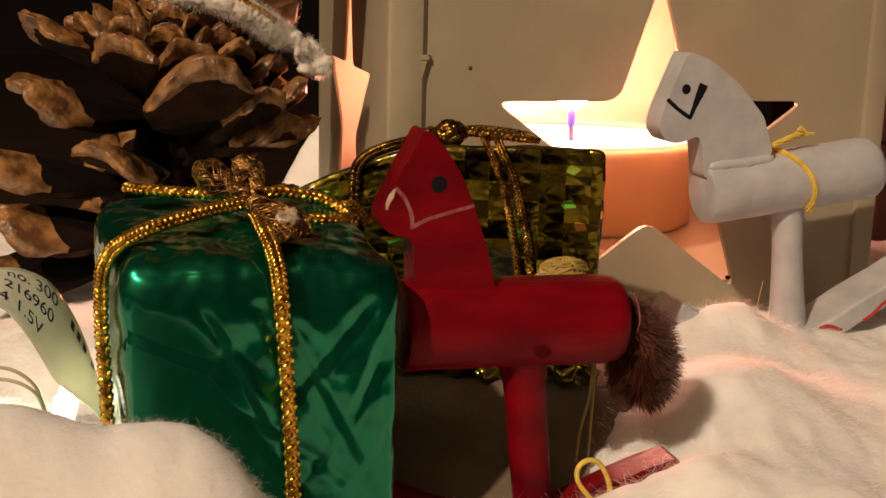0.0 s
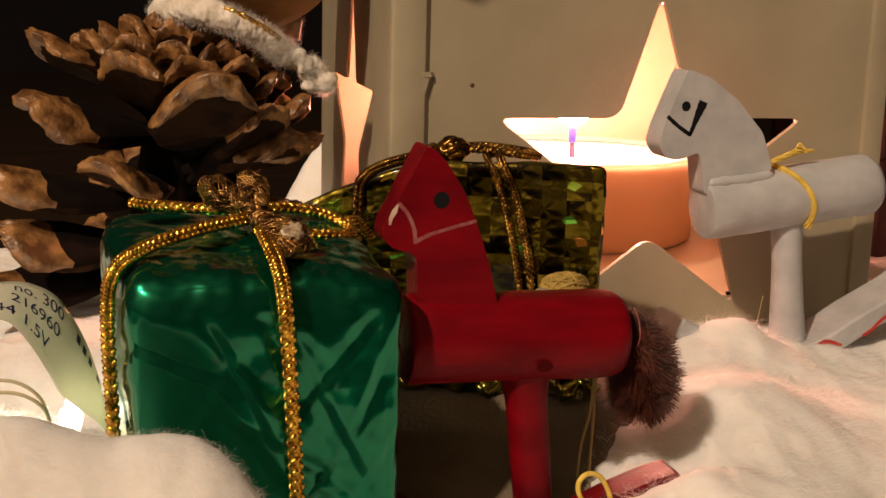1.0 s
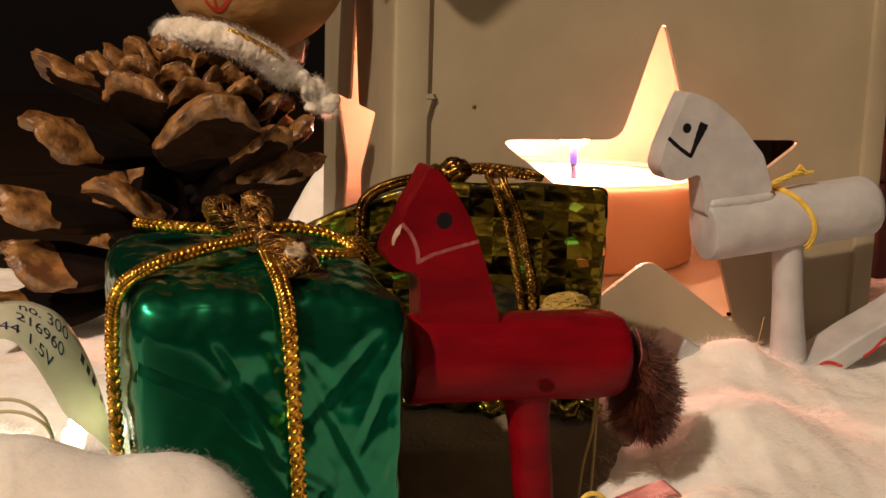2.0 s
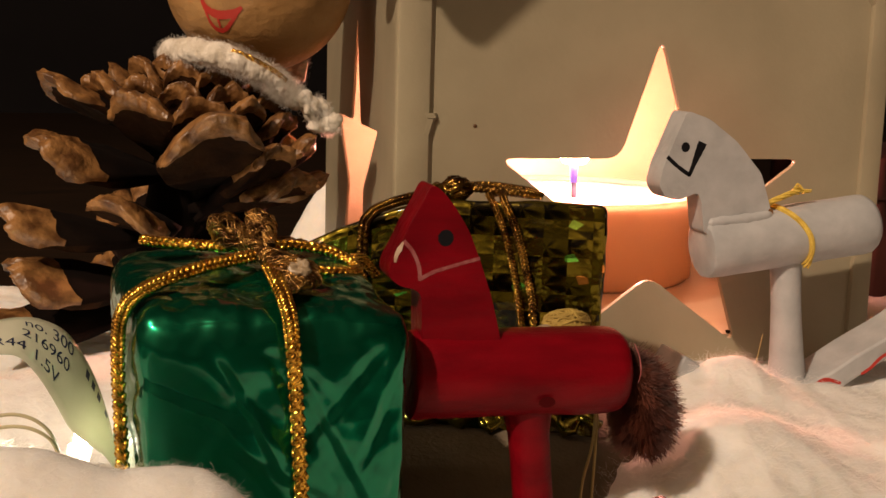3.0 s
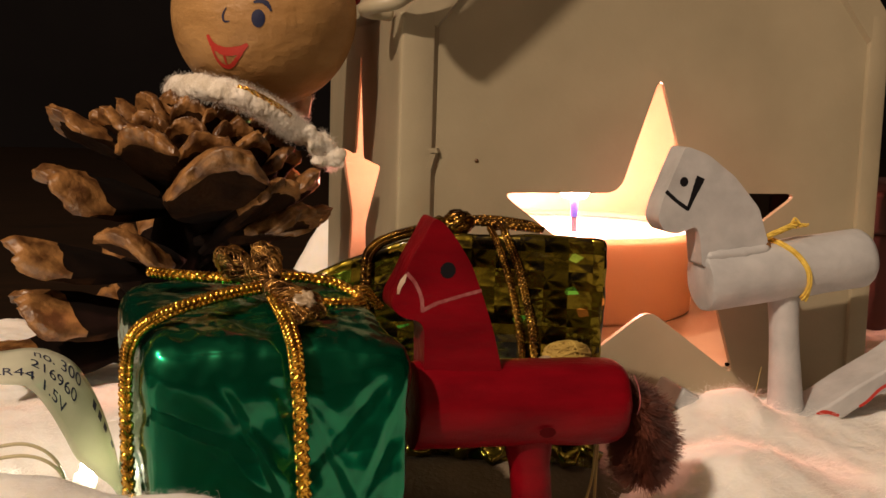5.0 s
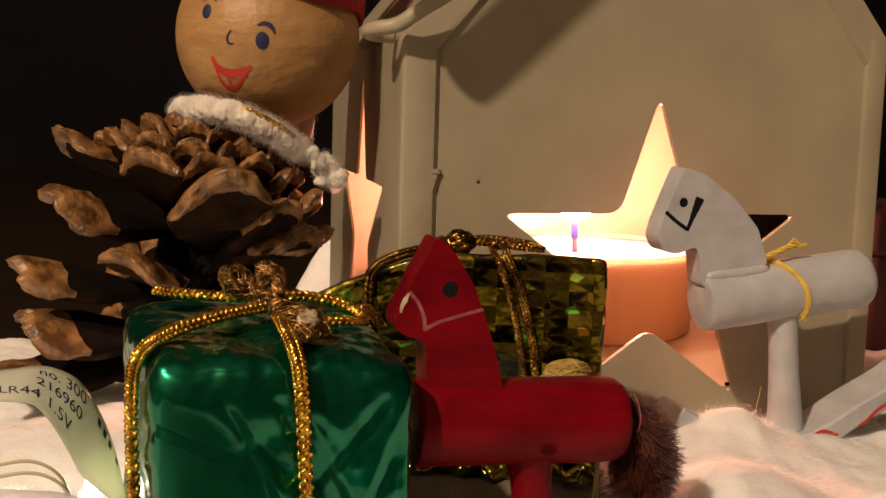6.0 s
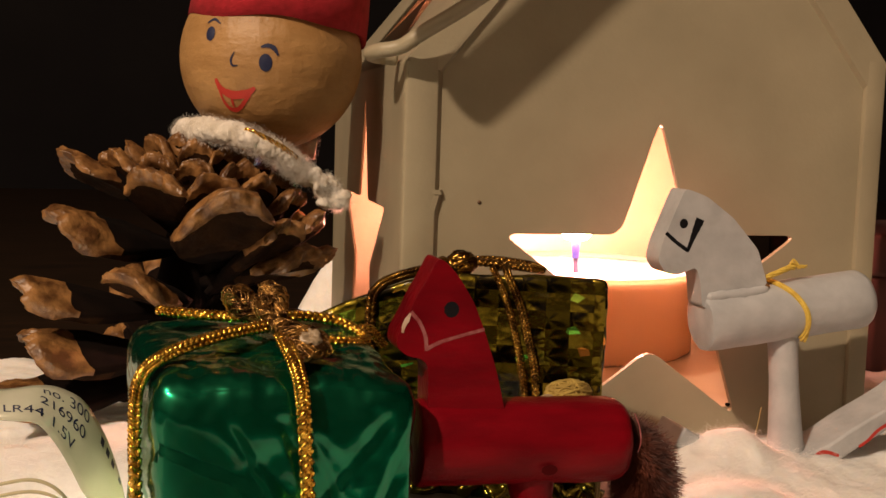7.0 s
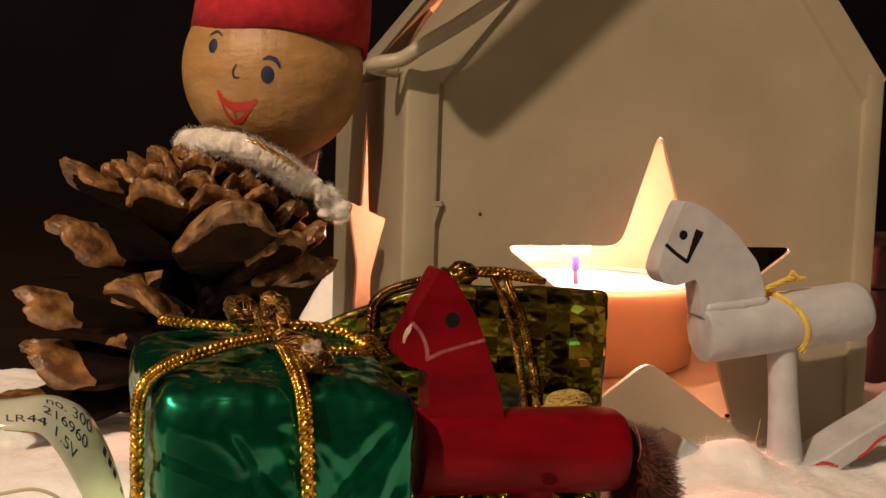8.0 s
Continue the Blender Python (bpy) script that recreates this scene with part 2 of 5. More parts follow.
def smooth_path(pts, n):
    """A Catmull-Rom curve through the points."""
    p = [Vector(q) for q in pts]
    p = [p[0] * 2 - p[1]] + p + [p[-1] * 2 - p[-2]]
    out, segs = [], len(p) - 3
    for k in range(n + 1):
        u = min(k / n * segs, segs - 1e-6)
        i, t = int(u), u - int(u)
        a, b, c, d = p[i:i + 4]
        out.append(0.5 * ((2 * b) + (c - a) * t + (2 * a - 5 * b + 4 * c - d) * t * t + (3 * b - a - 3 * c + d) * t ** 3))
    return out


def tube(bm, pts, radius, seg=10, flat=1.0, mat=0):
    """A round bar along the points; radius a number or one per point."""
    rings = []
    fr = frame_along(pts)
    for i, (p, a, u) in enumerate(fr):
        r = radius[i] if isinstance(radius, (list, tuple)) else radius
        rings.append([bm.verts.new(p + a * (r * math.cos(k / seg * math.tau)) + u * (r * flat * math.sin(k / seg * math.tau))) for k in range(seg)])
    faces = []
    for r0, r1 in zip(rings, rings[1:]):
        for k in range(seg):
            faces.append(bm.faces.new((r0[k], r0[(k + 1) % seg], r1[(k + 1) % seg], r1[k])))
    faces.append(bm.faces.new(rings[0][::-1]))
    faces.append(bm.faces.new(rings[-1]))
    for f in faces:
        f.material_index = mat
    return faces


def lathe(bm, profile, centre, axis=(0, 0, 1), seg=40, mat=0):
    """Turns (radius, height) pairs round an axis; closed where the radius is zero."""
    axis = Vector(axis).normalized()
    q = axis.to_track_quat("Z", "Y")
    rings = []
    for r, h in profile:
        if r < 1e-6:
            rings.append([bm.verts.new(Vector(centre) + q @ Vector((0, 0, h)))])
        else:
            rings.append([bm.verts.new(Vector(centre) + q @ Vector((r * math.cos(k / seg * math.tau), r * math.sin(k / seg * math.tau), h))) for k in range(seg)])
    for a, b in zip(rings, rings[1:]):
        for k in range(seg):
            j = (k + 1) % seg
            quad = [a[k % len(a)], a[j % len(a)], b[j % len(b)], b[k % len(b)]]
            f = bm.faces.new(list(dict.fromkeys(quad)))
            f.material_index = mat
    return rings


def plate(bm, loops, place, thick, mat=0):
    """A flat sheet with holes. loops: outlines in 2D; place(u, v, w): to 3D with depth w."""
    tris = tessellate([[Vector((u, v, 0)) for u, v in lp] for lp in loops])
    flat = [p for lp in loops for p in lp]
    front = [bm.verts.new(place(u, v, 0)) for u, v in flat]
    back = [bm.verts.new(place(u, v, thick)) for u, v in flat]
    for t in tris:
        bm.faces.new([front[i] for i in t]).material_index = mat
        bm.faces.new([back[i] for i in reversed(t)]).material_index = mat
    k = 0
    for lp in loops:
        n = len(lp)
        for i in range(n):
            a, b = k + i, k + (i + 1) % n
            bm.faces.new((front[a], back[a], back[b], front[b])).material_index = mat
        k += n


def tessellate(loops):
    from mathutils.geometry import tessellate_polygon
    return tessellate_polygon(loops)


def rounded(loop, r, n=4):
    """Rounds the corners of an outline."""
    out = []
    for i, p in enumerate(loop):
        a, p, b = Vector(loop[i - 1]), Vector(p), Vector(loop[(i + 1) % len(loop)])
        ra = min(r, (a - p).length * 0.45)
        rb = min(r, (b - p).length * 0.45)
        s, e = p + (a - p).normalized() * ra, p + (b - p).normalized() * rb
        for k in range(n + 1):
            t = k / n
            q = s * (1 - t) ** 2 + p * 2 * t * (1 - t) + e * t * t
            out.append((q.x, q.y))
    return out


def star(cx, cz, R, inner=0.382, r=1.0):
    pts = []
    for k in range(10):
        a = math.pi / 2 + k * math.pi / 5
        q = R if k % 2 == 0 else R * inner
        pts.append((cx + q * math.cos(a), cz + q * math.sin(a)))
    return rounded(pts, r)


def soft_box(bm, corner, n=18, power=7.0, relief=None):
    """A bulging box. corner(u, v, w): the box's own map from -1..1; power: how square it is; relief(p, n): what is added."""
    uv = bm.loops.layers.uv.verify()
    cache = {}

    def vert(q):
        key = tuple(round(c, 5) for c in q)
        if key not in cache:
            q = Vector(q)
            s = sum(abs(c) ** power for c in q) ** (1 / power)
            cache[key] = bm.verts.new(corner(*(q / s)))
        return cache[key]

    for ax in range(3):
        for side in (-1, 1):
            for i in range(n):
                for j in range(n):
                    quad = []
                    for di, dj in ((0, 0), (1, 0), (1, 1), (0, 1)):
                        q = [0, 0, 0]
                        q[ax], q[(ax + 1) % 3], q[(ax + 2) % 3] = side, 2 * (i + di) / n - 1, 2 * (j + dj) / n - 1
                        quad.append((vert(q), q[(ax + 1) % 3], q[(ax + 2) % 3]))
                    f = bm.faces.new([v for v, _, _ in quad])
                    for lp, (_, a, b) in zip(f.loops, quad):
                        lp[uv].uv = ((a + 1) / 2 + ax * 1.37, (b + 1) / 2 + side * 0.5)
    if relief:
        bm.normal_update()
        bmesh.ops.recalc_face_normals(bm, faces=bm.faces)
        bm.normal_update()
        moves = [(v, relief(v.co, v.normal)) for v in bm.verts]
        for v, d in moves:
            v.co += v.normal * d


def cord(bm, pts, r, turns_per_mm=0.4, strands=3, mat=0):
    """A twisted cord: a lobed section that turns along the way."""
    length = sum((Vector(a) - Vector(b)).length for a, b in zip(pts, pts[1:]))
    n = max(12, int(length * 7))
    way = frame_along(smooth_path(pts, n))
    seg, rings = strands * 6, []
    for i, (p, a, u) in enumerate(way):
        turn = i / n * length * turns_per_mm * math.tau
        ring = []
        for k in range(seg):
            g = k / seg * math.tau
            rr = r * (0.55 + 0.50 * abs(math.cos(strands * g / 2))) * (1 + 0.06 * noise.noise(p * 1.7 + Vector((k, 0, 0))))
            ring.append(bm.verts.new(p + (a * math.cos(g + turn) + u * math.sin(g + turn)) * rr))
        rings.append(ring)
    for r0, r1 in zip(rings, rings[1:]):
        for k in range(seg):
            bm.faces.new((r0[k], r0[(k + 1) % seg], r1[(k + 1) % seg], r1[k])).material_index = mat
    bm.faces.new(rings[0][::-1]).material_index = mat
    bm.faces.new(rings[-1]).material_index = mat


def fuzz(bm, way, r, count, length, rng, mat, width=0.05):
    """Short woolly hairs all round a line."""
    fr = frame_along(way)
    for k in range(count):
        i = rng.randrange(len(fr))
        p, a, u = fr[i]
        g = rng.uniform(0, math.tau)
        d = (a * math.cos(g) + u * math.sin(g)).normalized()
        rr = r[i] if isinstance(r, list) else r
        jit = Vector((rng.gauss(0, 0.3), rng.gauss(0, 0.3), rng.gauss(0, 0.3)))
        q = p + d * rr * 0.8 + jit
        e = (d + Vector((rng.gauss(0, 0.7), rng.gauss(0, 0.7), rng.gauss(0, 0.7)))).normalized()
        L = length * rng.uniform(0.5, 1.2)
        s = e.cross(Vector((0.3, 0.8, 0.5))).normalized() * width
        m1, m2 = q + e * (L * 0.5) + d * 0.1, q + e * L - Vector((0, 0, 0.1))
        v = [bm.verts.new(x) for x in (q - s, q + s, m1 + s, m1 - s, m2)]
        bm.faces.new(v[:4]).material_index = mat
        bm.faces.new((v[3], v[2], v[4])).material_index = mat


# ---------------------------------------------------------------- setting


def slab(name, lo, hi, mat, label, category):
    bm = bmesh.new()
    bmesh.ops.create_cube(bm, size=1)
    for v in bm.verts:
        v.co = Vector([lo[i] + (hi[i] - lo[i]) * (v.co[i] + 0.5) for i in range(3)])
    return solo(name, bm, mat, ((lo[0] + hi[0]) / 2, (lo[1] + hi[1]) / 2, lo[2]), label, category, kind="structure", smooth=False)


slab("table", (-720, -720, -40), (720, 720, -7), table_wood, "dark brown wooden table top under the cotton wool", "table")
slab("ceiling", (-720, -720, 700), (720, 720, 730), bounce_wall, "unseen beige ceiling added over the table to bounce lamp light", "ceiling")
# north and east walls carry the painted-in dark, the others stay beige
slab("wall_north", (-720, 690, -7), (720, 720, 700), shade_wall, "room wall with the unlit dark put into its near-black colour", "wall")
slab("wall_south", (-720, -720, -7), (720, -690, 700), bounce_wall, "unseen beige wall added near the lamp to bounce its light", "wall")
slab("wall_west", (-720, -690, -7), (-690, 690, 700), bounce_wall, "unseen beige wall added near the lamp to bounce its light", "wall")
slab("wall_east", (690, -690, -7), (720, 690, 700), shade_wall, "room wall with the unlit dark put into its near-black colour", "wall")


def bell(x, y, cx, cy, sx, sy, h):
    return h * math.exp(-((x - cx) / sx) ** 2 - ((y - cy) / sy) ** 2)


def fade(v, a, b):
    """0 below a, 1 above b, smooth between."""
    t = max(0.0, min(1.0, (v - a) / (b - a)))
    return t * t * (3 - 2 * t)


def cloth_height(x, y):
    """The brown cloth, heaped up under the gifts."""
    heap = 6.6 * fade(y, -47, -27) * fade(-abs(x + 28), -42, -22)
    return -4.9 + heap + 0.25 * noise.noise(Vector((x * 0.12, y * 0.12, 5)))


def cloth():
    nx, ny = 110, 110
    x0, x1, y0, y1 = -110, 60, -100, 70
    bm = bmesh.new()
    grid = [[bm.verts.new((x0 + (x1 - x0) * i / nx, y0 + (y1 - y0) * j / ny, 0)) for i in range(nx + 1)] for j in range(ny + 1)]
    for row in grid:
        for v in row:
            v.co.z = cloth_height(v.co.x, v.co.y)
    for j in range(ny):
        for i in range(nx):
            bm.faces.new((grid[j][i], grid[j][i + 1], grid[j + 1][i + 1], grid[j + 1][i]))
    ob = solo("table_runner", bm, runner_cloth, (0, 0, -7), "brown cloth heaped under the cotton wool on the table", "cloth", kind="structure")
    mod = ob.modifiers.new("thickness", "SOLIDIFY")
    mod.thickness, mod.offset = 0.8 * MM, -1


def wool_height(x, y):
    h = -2.5 + 0.085 * max(-14, min(50, y + 46))
    h += bell(x, y, -80, -65, 13, 6.5, 20) + bell(x, y, -64, -65, 8, 6, 12)
    h += bell(x, y, -84, -36, 11, 9, 9)
    h += bell(x, y, -4, -30, 11, 9, 2.2) + bell(x, y, 25, -36, 16, 9, 4.5) + bell(x, y, 4, -16, 7, 5, 3.0)
    h += bell(x, y, -18, -51, 8, 3.5, 3.2) + bell(x, y, -54, 52, 13, 12, 9) + bell(x, y, -27, 91, 11, 7, 24) - bell(x, y, -72, -19, 10, 10, 8) - bell(x, y, -90, -15, 14, 10, 4) + bell(x, y, -6, -36, 9, 9, 3.6) + bell(x, y, -14, -62, 16, 8, 2.5) + bell(x, y, 22, -14, 12, 6, 1.5) + bell(x, y, -8, -42, 13, 12, 3.0) + bell(x, y, 1, -17, 14, 7, 3.0)
    ragged = x + 4 * noise.noise(Vector((x * 0.16, y * 0.16, 1.3))) + 2 * noise.noise(Vector((x * 0.5, y * 0.5, 8)))
    bare = fade(x, -50, -46) * fade(-ragged, 18, 30) * fade(y, -50, -45) * fade(-y, 2, 9)
    far = max(0.0, max(abs(x + 30) - 110, abs(y + 20) - 75)) / 40
    h -= far * far * 10
    n = noise.fractal(Vector((x * 0.07, y * 0.07, 3.1)), 0.9, 2.0, 5)
    m = noise.fractal(Vector((x * 0.35, y * 0.35, 7.7)), 0.8, 2.1, 4)
    h = max(-3.4 - far * far * 10, h + 1.0 * n + (0.30 if y < -50 else 0.34) * m)
    return max(-14.0, h * (1 - bare) + (cloth_height(x, y) - 2.2) * bare)


def wool():
    """The sheet of wool and the loose fibres that stand off it."""
    nx, ny = 420, 345
    x0, x1, y0, y1 = -170, 110, -140, 112
    verts, faces = [], []
    for j in range(ny + 1):
        for i in range(nx + 1):
            x, y = x0 + (x1 - x0) * i / nx, y0 + (y1 - y0) * j / ny
            verts.append((x, y, wool_height(x, y)))
    for j in range(ny):
        for i in range(nx):
            k = j * (nx + 1) + i
            faces.append((k, k + 1, k + nx + 2, k + nx + 1))
    rng = random.Random(11)
    for i in range(260000):
        x, y = (rng.uniform(-96, 44), rng.uniform(-76, 6)) if i > 70000 else (rng.uniform(-95, -48), rng.uniform(-76, -55))
        if -73 < x < -45 and -56 < y < -30:
            continue
        z = wool_height(x, y)
        if z < -4.5:
            continue
        p = Vector((x, y, z - 0.3))
        d = Vector((rng.gauss(0, 1), rng.gauss(0, 1), abs(rng.gauss(0, 0.35)))).normalized()
        turn = Vector((rng.gauss(0, 1), rng.gauss(0, 1), rng.gauss(0, 0.5))) * 0.75
        length, w = rng.uniform(0.8, 2.6), rng.uniform(0.004, 0.008)
        if y < -55:
            length, w = length * 0.5, w * 0.6
        k = len(verts)
        for q in range(5):
            side = d.cross(Vector((0.2, -0.9, 0.3))).normalized() * w
            verts += [tuple(p - side), tuple(p + side)]
            p = p + d * (length / 4)
            d = (d + turn - Vector((0, 0, 0.08))).normalized()
        for q in range(4):
            faces.append((k + 2 * q, k + 2 * q + 1, k + 2 * q + 3, k + 2 * q + 2))
    me = bpy.data.meshes.new("cotton_wool")
    me.from_pydata([(v[0] * MM, v[1] * MM, v[2] * MM) for v in verts], [], faces)
    me.materials.append(cotton)
    me.materials.append(fibre)
    sheet = nx * ny
    me.polygons.foreach_set("material_index", [0] * sheet + [1] * (len(faces) - sheet))
    me.polygons.foreach_set("use_smooth", [True] * len(faces))
    me.update()
    return tagged(new("cotton_wool", me), "fluffy white cotton wool spread on the table like snow", "cotton wool", kind="stuff")


cloth()
wool()

# ---------------------------------------------------------------- house lantern
W2, EAVE, DEEP, SKEW = 36.6, 52.5, 76.0, 4.9
PITCH = 1.24
INSET = 1.8  # the right wall stands this much further in
RIDGE = EAVE + W2 * PITCH
SHEET = 0.9


def skew(y):
    """The lantern is bent a little out of square."""
    return SKEW * max(0.0, y) / DEEP


def prism(bm, outline, place0, place1):
    """A bar between two copies of an outline."""
    a = [bm.verts.new(place0(*p)) for p in outline]
    b = [bm.verts.new(place1(*p)) for p in outline]
    n = len(outline)
    for i in range(n):
        bm.faces.new((a[i], a[(i + 1) % n], b[(i + 1) % n], b[i]))
    bm.faces.new(a)
    bm.faces.new(b)


def lantern():
    t = thing("house_lantern", (0, 30, 0), "cream enamelled metal house lantern with star cut-outs standing in the wool", "lantern")
    sx = 31.5
    gable = [(-sx, 0.6), (sx, 0.6), (sx, 51.6), (0, 51.6 + sx * PITCH), (-sx, 51.6)]
    bm = bmesh.new()
    plate(bm, [rounded(gable, 0.8, 3), star(-0.1, 22.85, 23.45, r=2.1)], lambda u, v, w: (u, w, v), SHEET)
    ob = front = part("front_panel", bm, enamel, t, smooth=False)
    mod = ob.modifiers.new("enamel_edge", "BEVEL")
    mod.width, mod.segments, mod.limit_method = 0.22 * MM, 2, "ANGLE"
    bm = bmesh.new()
    sb = W2 - 1.2
    plate(bm, [[(-sb, 0.6), (sb, 0.6), (sb, 51.6), (0, 51.6 + sb * PITCH), (-sb, 51.6)]], lambda u, v, w: (u + skew(DEEP), DEEP - w, v), SHEET)
    part("back_panel", bm, enamel, t, smooth=False)
    for sign, name in ((-1, "left_wall"), (1, "right_wall")):
        bm = bmesh.new()
        wide, eave = (W2, EAVE) if sign < 0 else (W2 - INSET, EAVE + INSET * PITCH)
        outline = [(0.8, 0.0), (DEEP, 0.0), (DEEP, eave), (0.8, eave)]
        plate(bm, [outline, star(DEEP * 0.47, 25.3, 23.13, r=1.3)], lambda u, v, w, s=sign, wide=wide: (s * (wide - w) + skew(u), u, v), 0.4)
        # the bent corner with its flange round the front
        lip = 32.45 if sign < 0 else 31.75
        flange = [(wide, 0.8), (wide - 0.05, -0.2), (wide - 0.25, -0.62), (wide - 0.6, -0.75), (lip, -0.75), (lip - 0.2, -0.68), (31.46, 0.06), (31.46, 0.3), (wide - 1.0, 0.3), (wide - 0.9, 0.8)]
        prism(bm, flange, lambda x, y, s=sign: (s * x, y, 0), lambda x, y, s=sign, eave=eave: (s * x, y, eave + 0.6))
        # a lip behind the joint keeps the light in
        prism(bm, [(32.6, 1.0), (30.4, 1.0), (30.4, 1.5), (32.6, 1.5)], lambda x, y, s=sign: (s * x, y, 1), lambda x, y, s=sign: (s * x, y, EAVE))
        if sign < 0:
            # a small fold where the joint steps aside
            prism(bm, [(-32.9, -0.82), (-31.7, -0.72), (-31.2, -0.1), (-31.2, 0.2), (-32.9, -0.4)], lambda x, y: (x + 0.35, y, 35.3), lambda x, y: (x + 0.1, y, 35.9))
            prism(bm, [(-32.7, -0.8), (-32.0, -0.74), (-31.35, 0.0), (-31.35, 0.2), (-32.7, -0.4)], lambda x, y: (x - 0.25, y, 33.2), lambda x, y: (x + 0.3, y, 35.2))
        sharp(part(name, bm, enamel, t), 22)
    slope = math.hypot(W2, RIDGE - EAVE)
    for sign, name in ((-1, "left_roof"), (1, "right_roof")):
        bm = bmesh.new()
        v0 = 0.0 if sign < 0 else INSET / W2 * slope
        dx, dz = -sign * W2 / slope, (RIDGE - EAVE) / slope
        nx, nz = sign * dz, W2 / slope

        def on_roof(u, v, w, s=sign, dx=dx, dz=dz, nx=nx, nz=nz):
            return Vector((s * W2 + skew(u) + dx * v - nx * w, u, EAVE + dz * v - nz * w))

        plate(bm, [[(0.6, v0), (DEEP, v0), (DEEP, slope), (0.6, slope)], star(DEEP * 0.48, 24, 21, r=1.0)], on_roof, SHEET)
        sharp(part(name, bm, enamel, t), 30)
        bm = bmesh.new()
        w5 = 4.75
        a = [(0, v0), (0, slope), (w5, slope - 4), (w5, 2.1)]
        prism(bm, a, lambda w, v: on_roof(-0.73, v, w * 0.90), lambda w, v: on_roof(0.08, v, w))
        prism(bm, a, lambda w, v: on_roof(0.08, v, w), lambda w, v: on_roof(0.3, v, w))
        prism(bm, [(w5 - 0.6, 2.1), (w5 - 0.6, slope - 4), (w5 + 1.4, slope - 4), (w5 + 1.4, 2.1)], lambda w, v: on_roof(1.0, v, w), lambda w, v: on_roof(1.5, v, w))
        sharp(part("roof_flange", bm, enamel, t), 30)
    bm = bmesh.new()
    plate(bm, [[(-W2 + 1.2, 1.4), (W2 - 1.2, 1.4), (W2 - 1.2 + SKEW, DEEP - 1.4), (-W2 + 1.2 + SKEW, DEEP - 1.4)]], lambda u, v, w: (u, v, 5.0 - w), SHEET)
    part("floor_plate", bm, enamel, t, smooth=False)
    bm = bmesh.new()
    tube(bm, smooth_path([(-36.9, 4.6, 53.0), (-39.4, 3.8, 53.1), (-40.9, 1.2, 53.3), (-40.3, -1.4, 53.6), (-38.0, -3, 54.1), (-35.5, -4.5, 55.9), (-26.6, -6, 62.0), (-14.1, -7, 73.0), (-9.7, -7.5, 80), (-4, -7.5, 96)], 60), 0.98, 14)
    part("handle", bm, enamel, t, "cream coated wire handle")
    bm = bmesh.new()
    lathe(bm, [(0, 0), (0.28, 0), (0.2, 0.12), (0, 0.16)], (-25.9, -0.02, 34.3), (0, -1, 0), 10)
    part("speck", bm, cone_skin, front, "tiny brown speck on the enamel")
    bm = bmesh.new()
    lathe(bm, [(0, 0), (0.36, 0), (0.26, 0.2), (0, 0.25)], (12.75, 0.4, 5.55), (-0.5, -1, 0.4), 9)
    for v in bm.verts:
        v.co += noise.noise_vector(v.co * 2.1) * 0.15
    part("speck", bm, cone_shade_and_dark_bits, front, "dark burnt speck at the star's lower tip")
    return t


lantern()


def tealight():
    cx, cy, base, R, h = 8.4, 51.2, 5.02, 22.0, 14.8
    t = thing("tealight", (cx, cy, base), "burning tealight in a thin cup inside the lantern", "candle")
    bm = bmesh.new()
    lathe(bm, [(0, 0.0), (R - 1.4, 0.0), (R - 0.5, 0.6), (R - 0.25, h - 0.7), (R + 0.2, h - 0.35), (R + 0.25, h), (R - 0.2, h), (R - 0.5, h - 0.8), (R - 0.8, 0.7), (R - 1.5, 0.4), (0, 0.4)], (cx, cy, base), seg=72)
    part("cup", bm, cup_plastic, t)
    bm = bmesh.new()
    lathe(bm, [(0, 0.5), (R - 1.5, 0.5), (R - 0.9, 1.2), (R - 0.65, h - 0.7), (R - 1.5, h - 1.2), (2.0, h - 1.5), (0, h - 1.5)], (cx, cy, base), seg=72)
    part("wax", bm, wax, t)
    wx, wy, wz = 8.3, 50.5, base + h - 1.7
    bm = bmesh.new()
    tube(bm, smooth_path([(wx + 0.2, wy, wz), (wx, wy, wz + 3.5), (wx - 0.2, wy, wz + 7.6)], 8), [0.55, 0.55, 0.5, 0.5, 0.5, 0.45, 0.45, 0.4, 0.3], 8)
    part("wick", bm, wick_black, t)
    bm = bmesh.new()
    lathe(bm, [(0, 6.0), (2.0, 6.4), (2.9, 7.6), (2.9, 10.5), (2.0, 13.5), (1.0, 17.5), (0, 21)], (wx, wy, wz), seg=20)
    part("flame", bm, flame_glow, t, "bright yellow candle flame")
    bm = bmesh.new()
    lathe(bm, [(0.58, 2.9), (0.64, 3.6), (0.72, 5.0), (0.75, 6.4), (0.68, 6.4), (0.63, 4.4), (0.56, 2.9)], (wx, wy, wz), seg=16)
    part("flame_base", bm, flame_blue, t, "blue foot of the flame")
    return t


tealight()

# ---------------------------------------------------------------- toy horses


def worn(ob, width=0.35):
    mod = ob.modifiers.new("worn_edge", "BEVEL")
    mod.width, mod.segments, mod.limit_method = width * MM, 3, "ANGLE"
    return ob


HEADS = {}


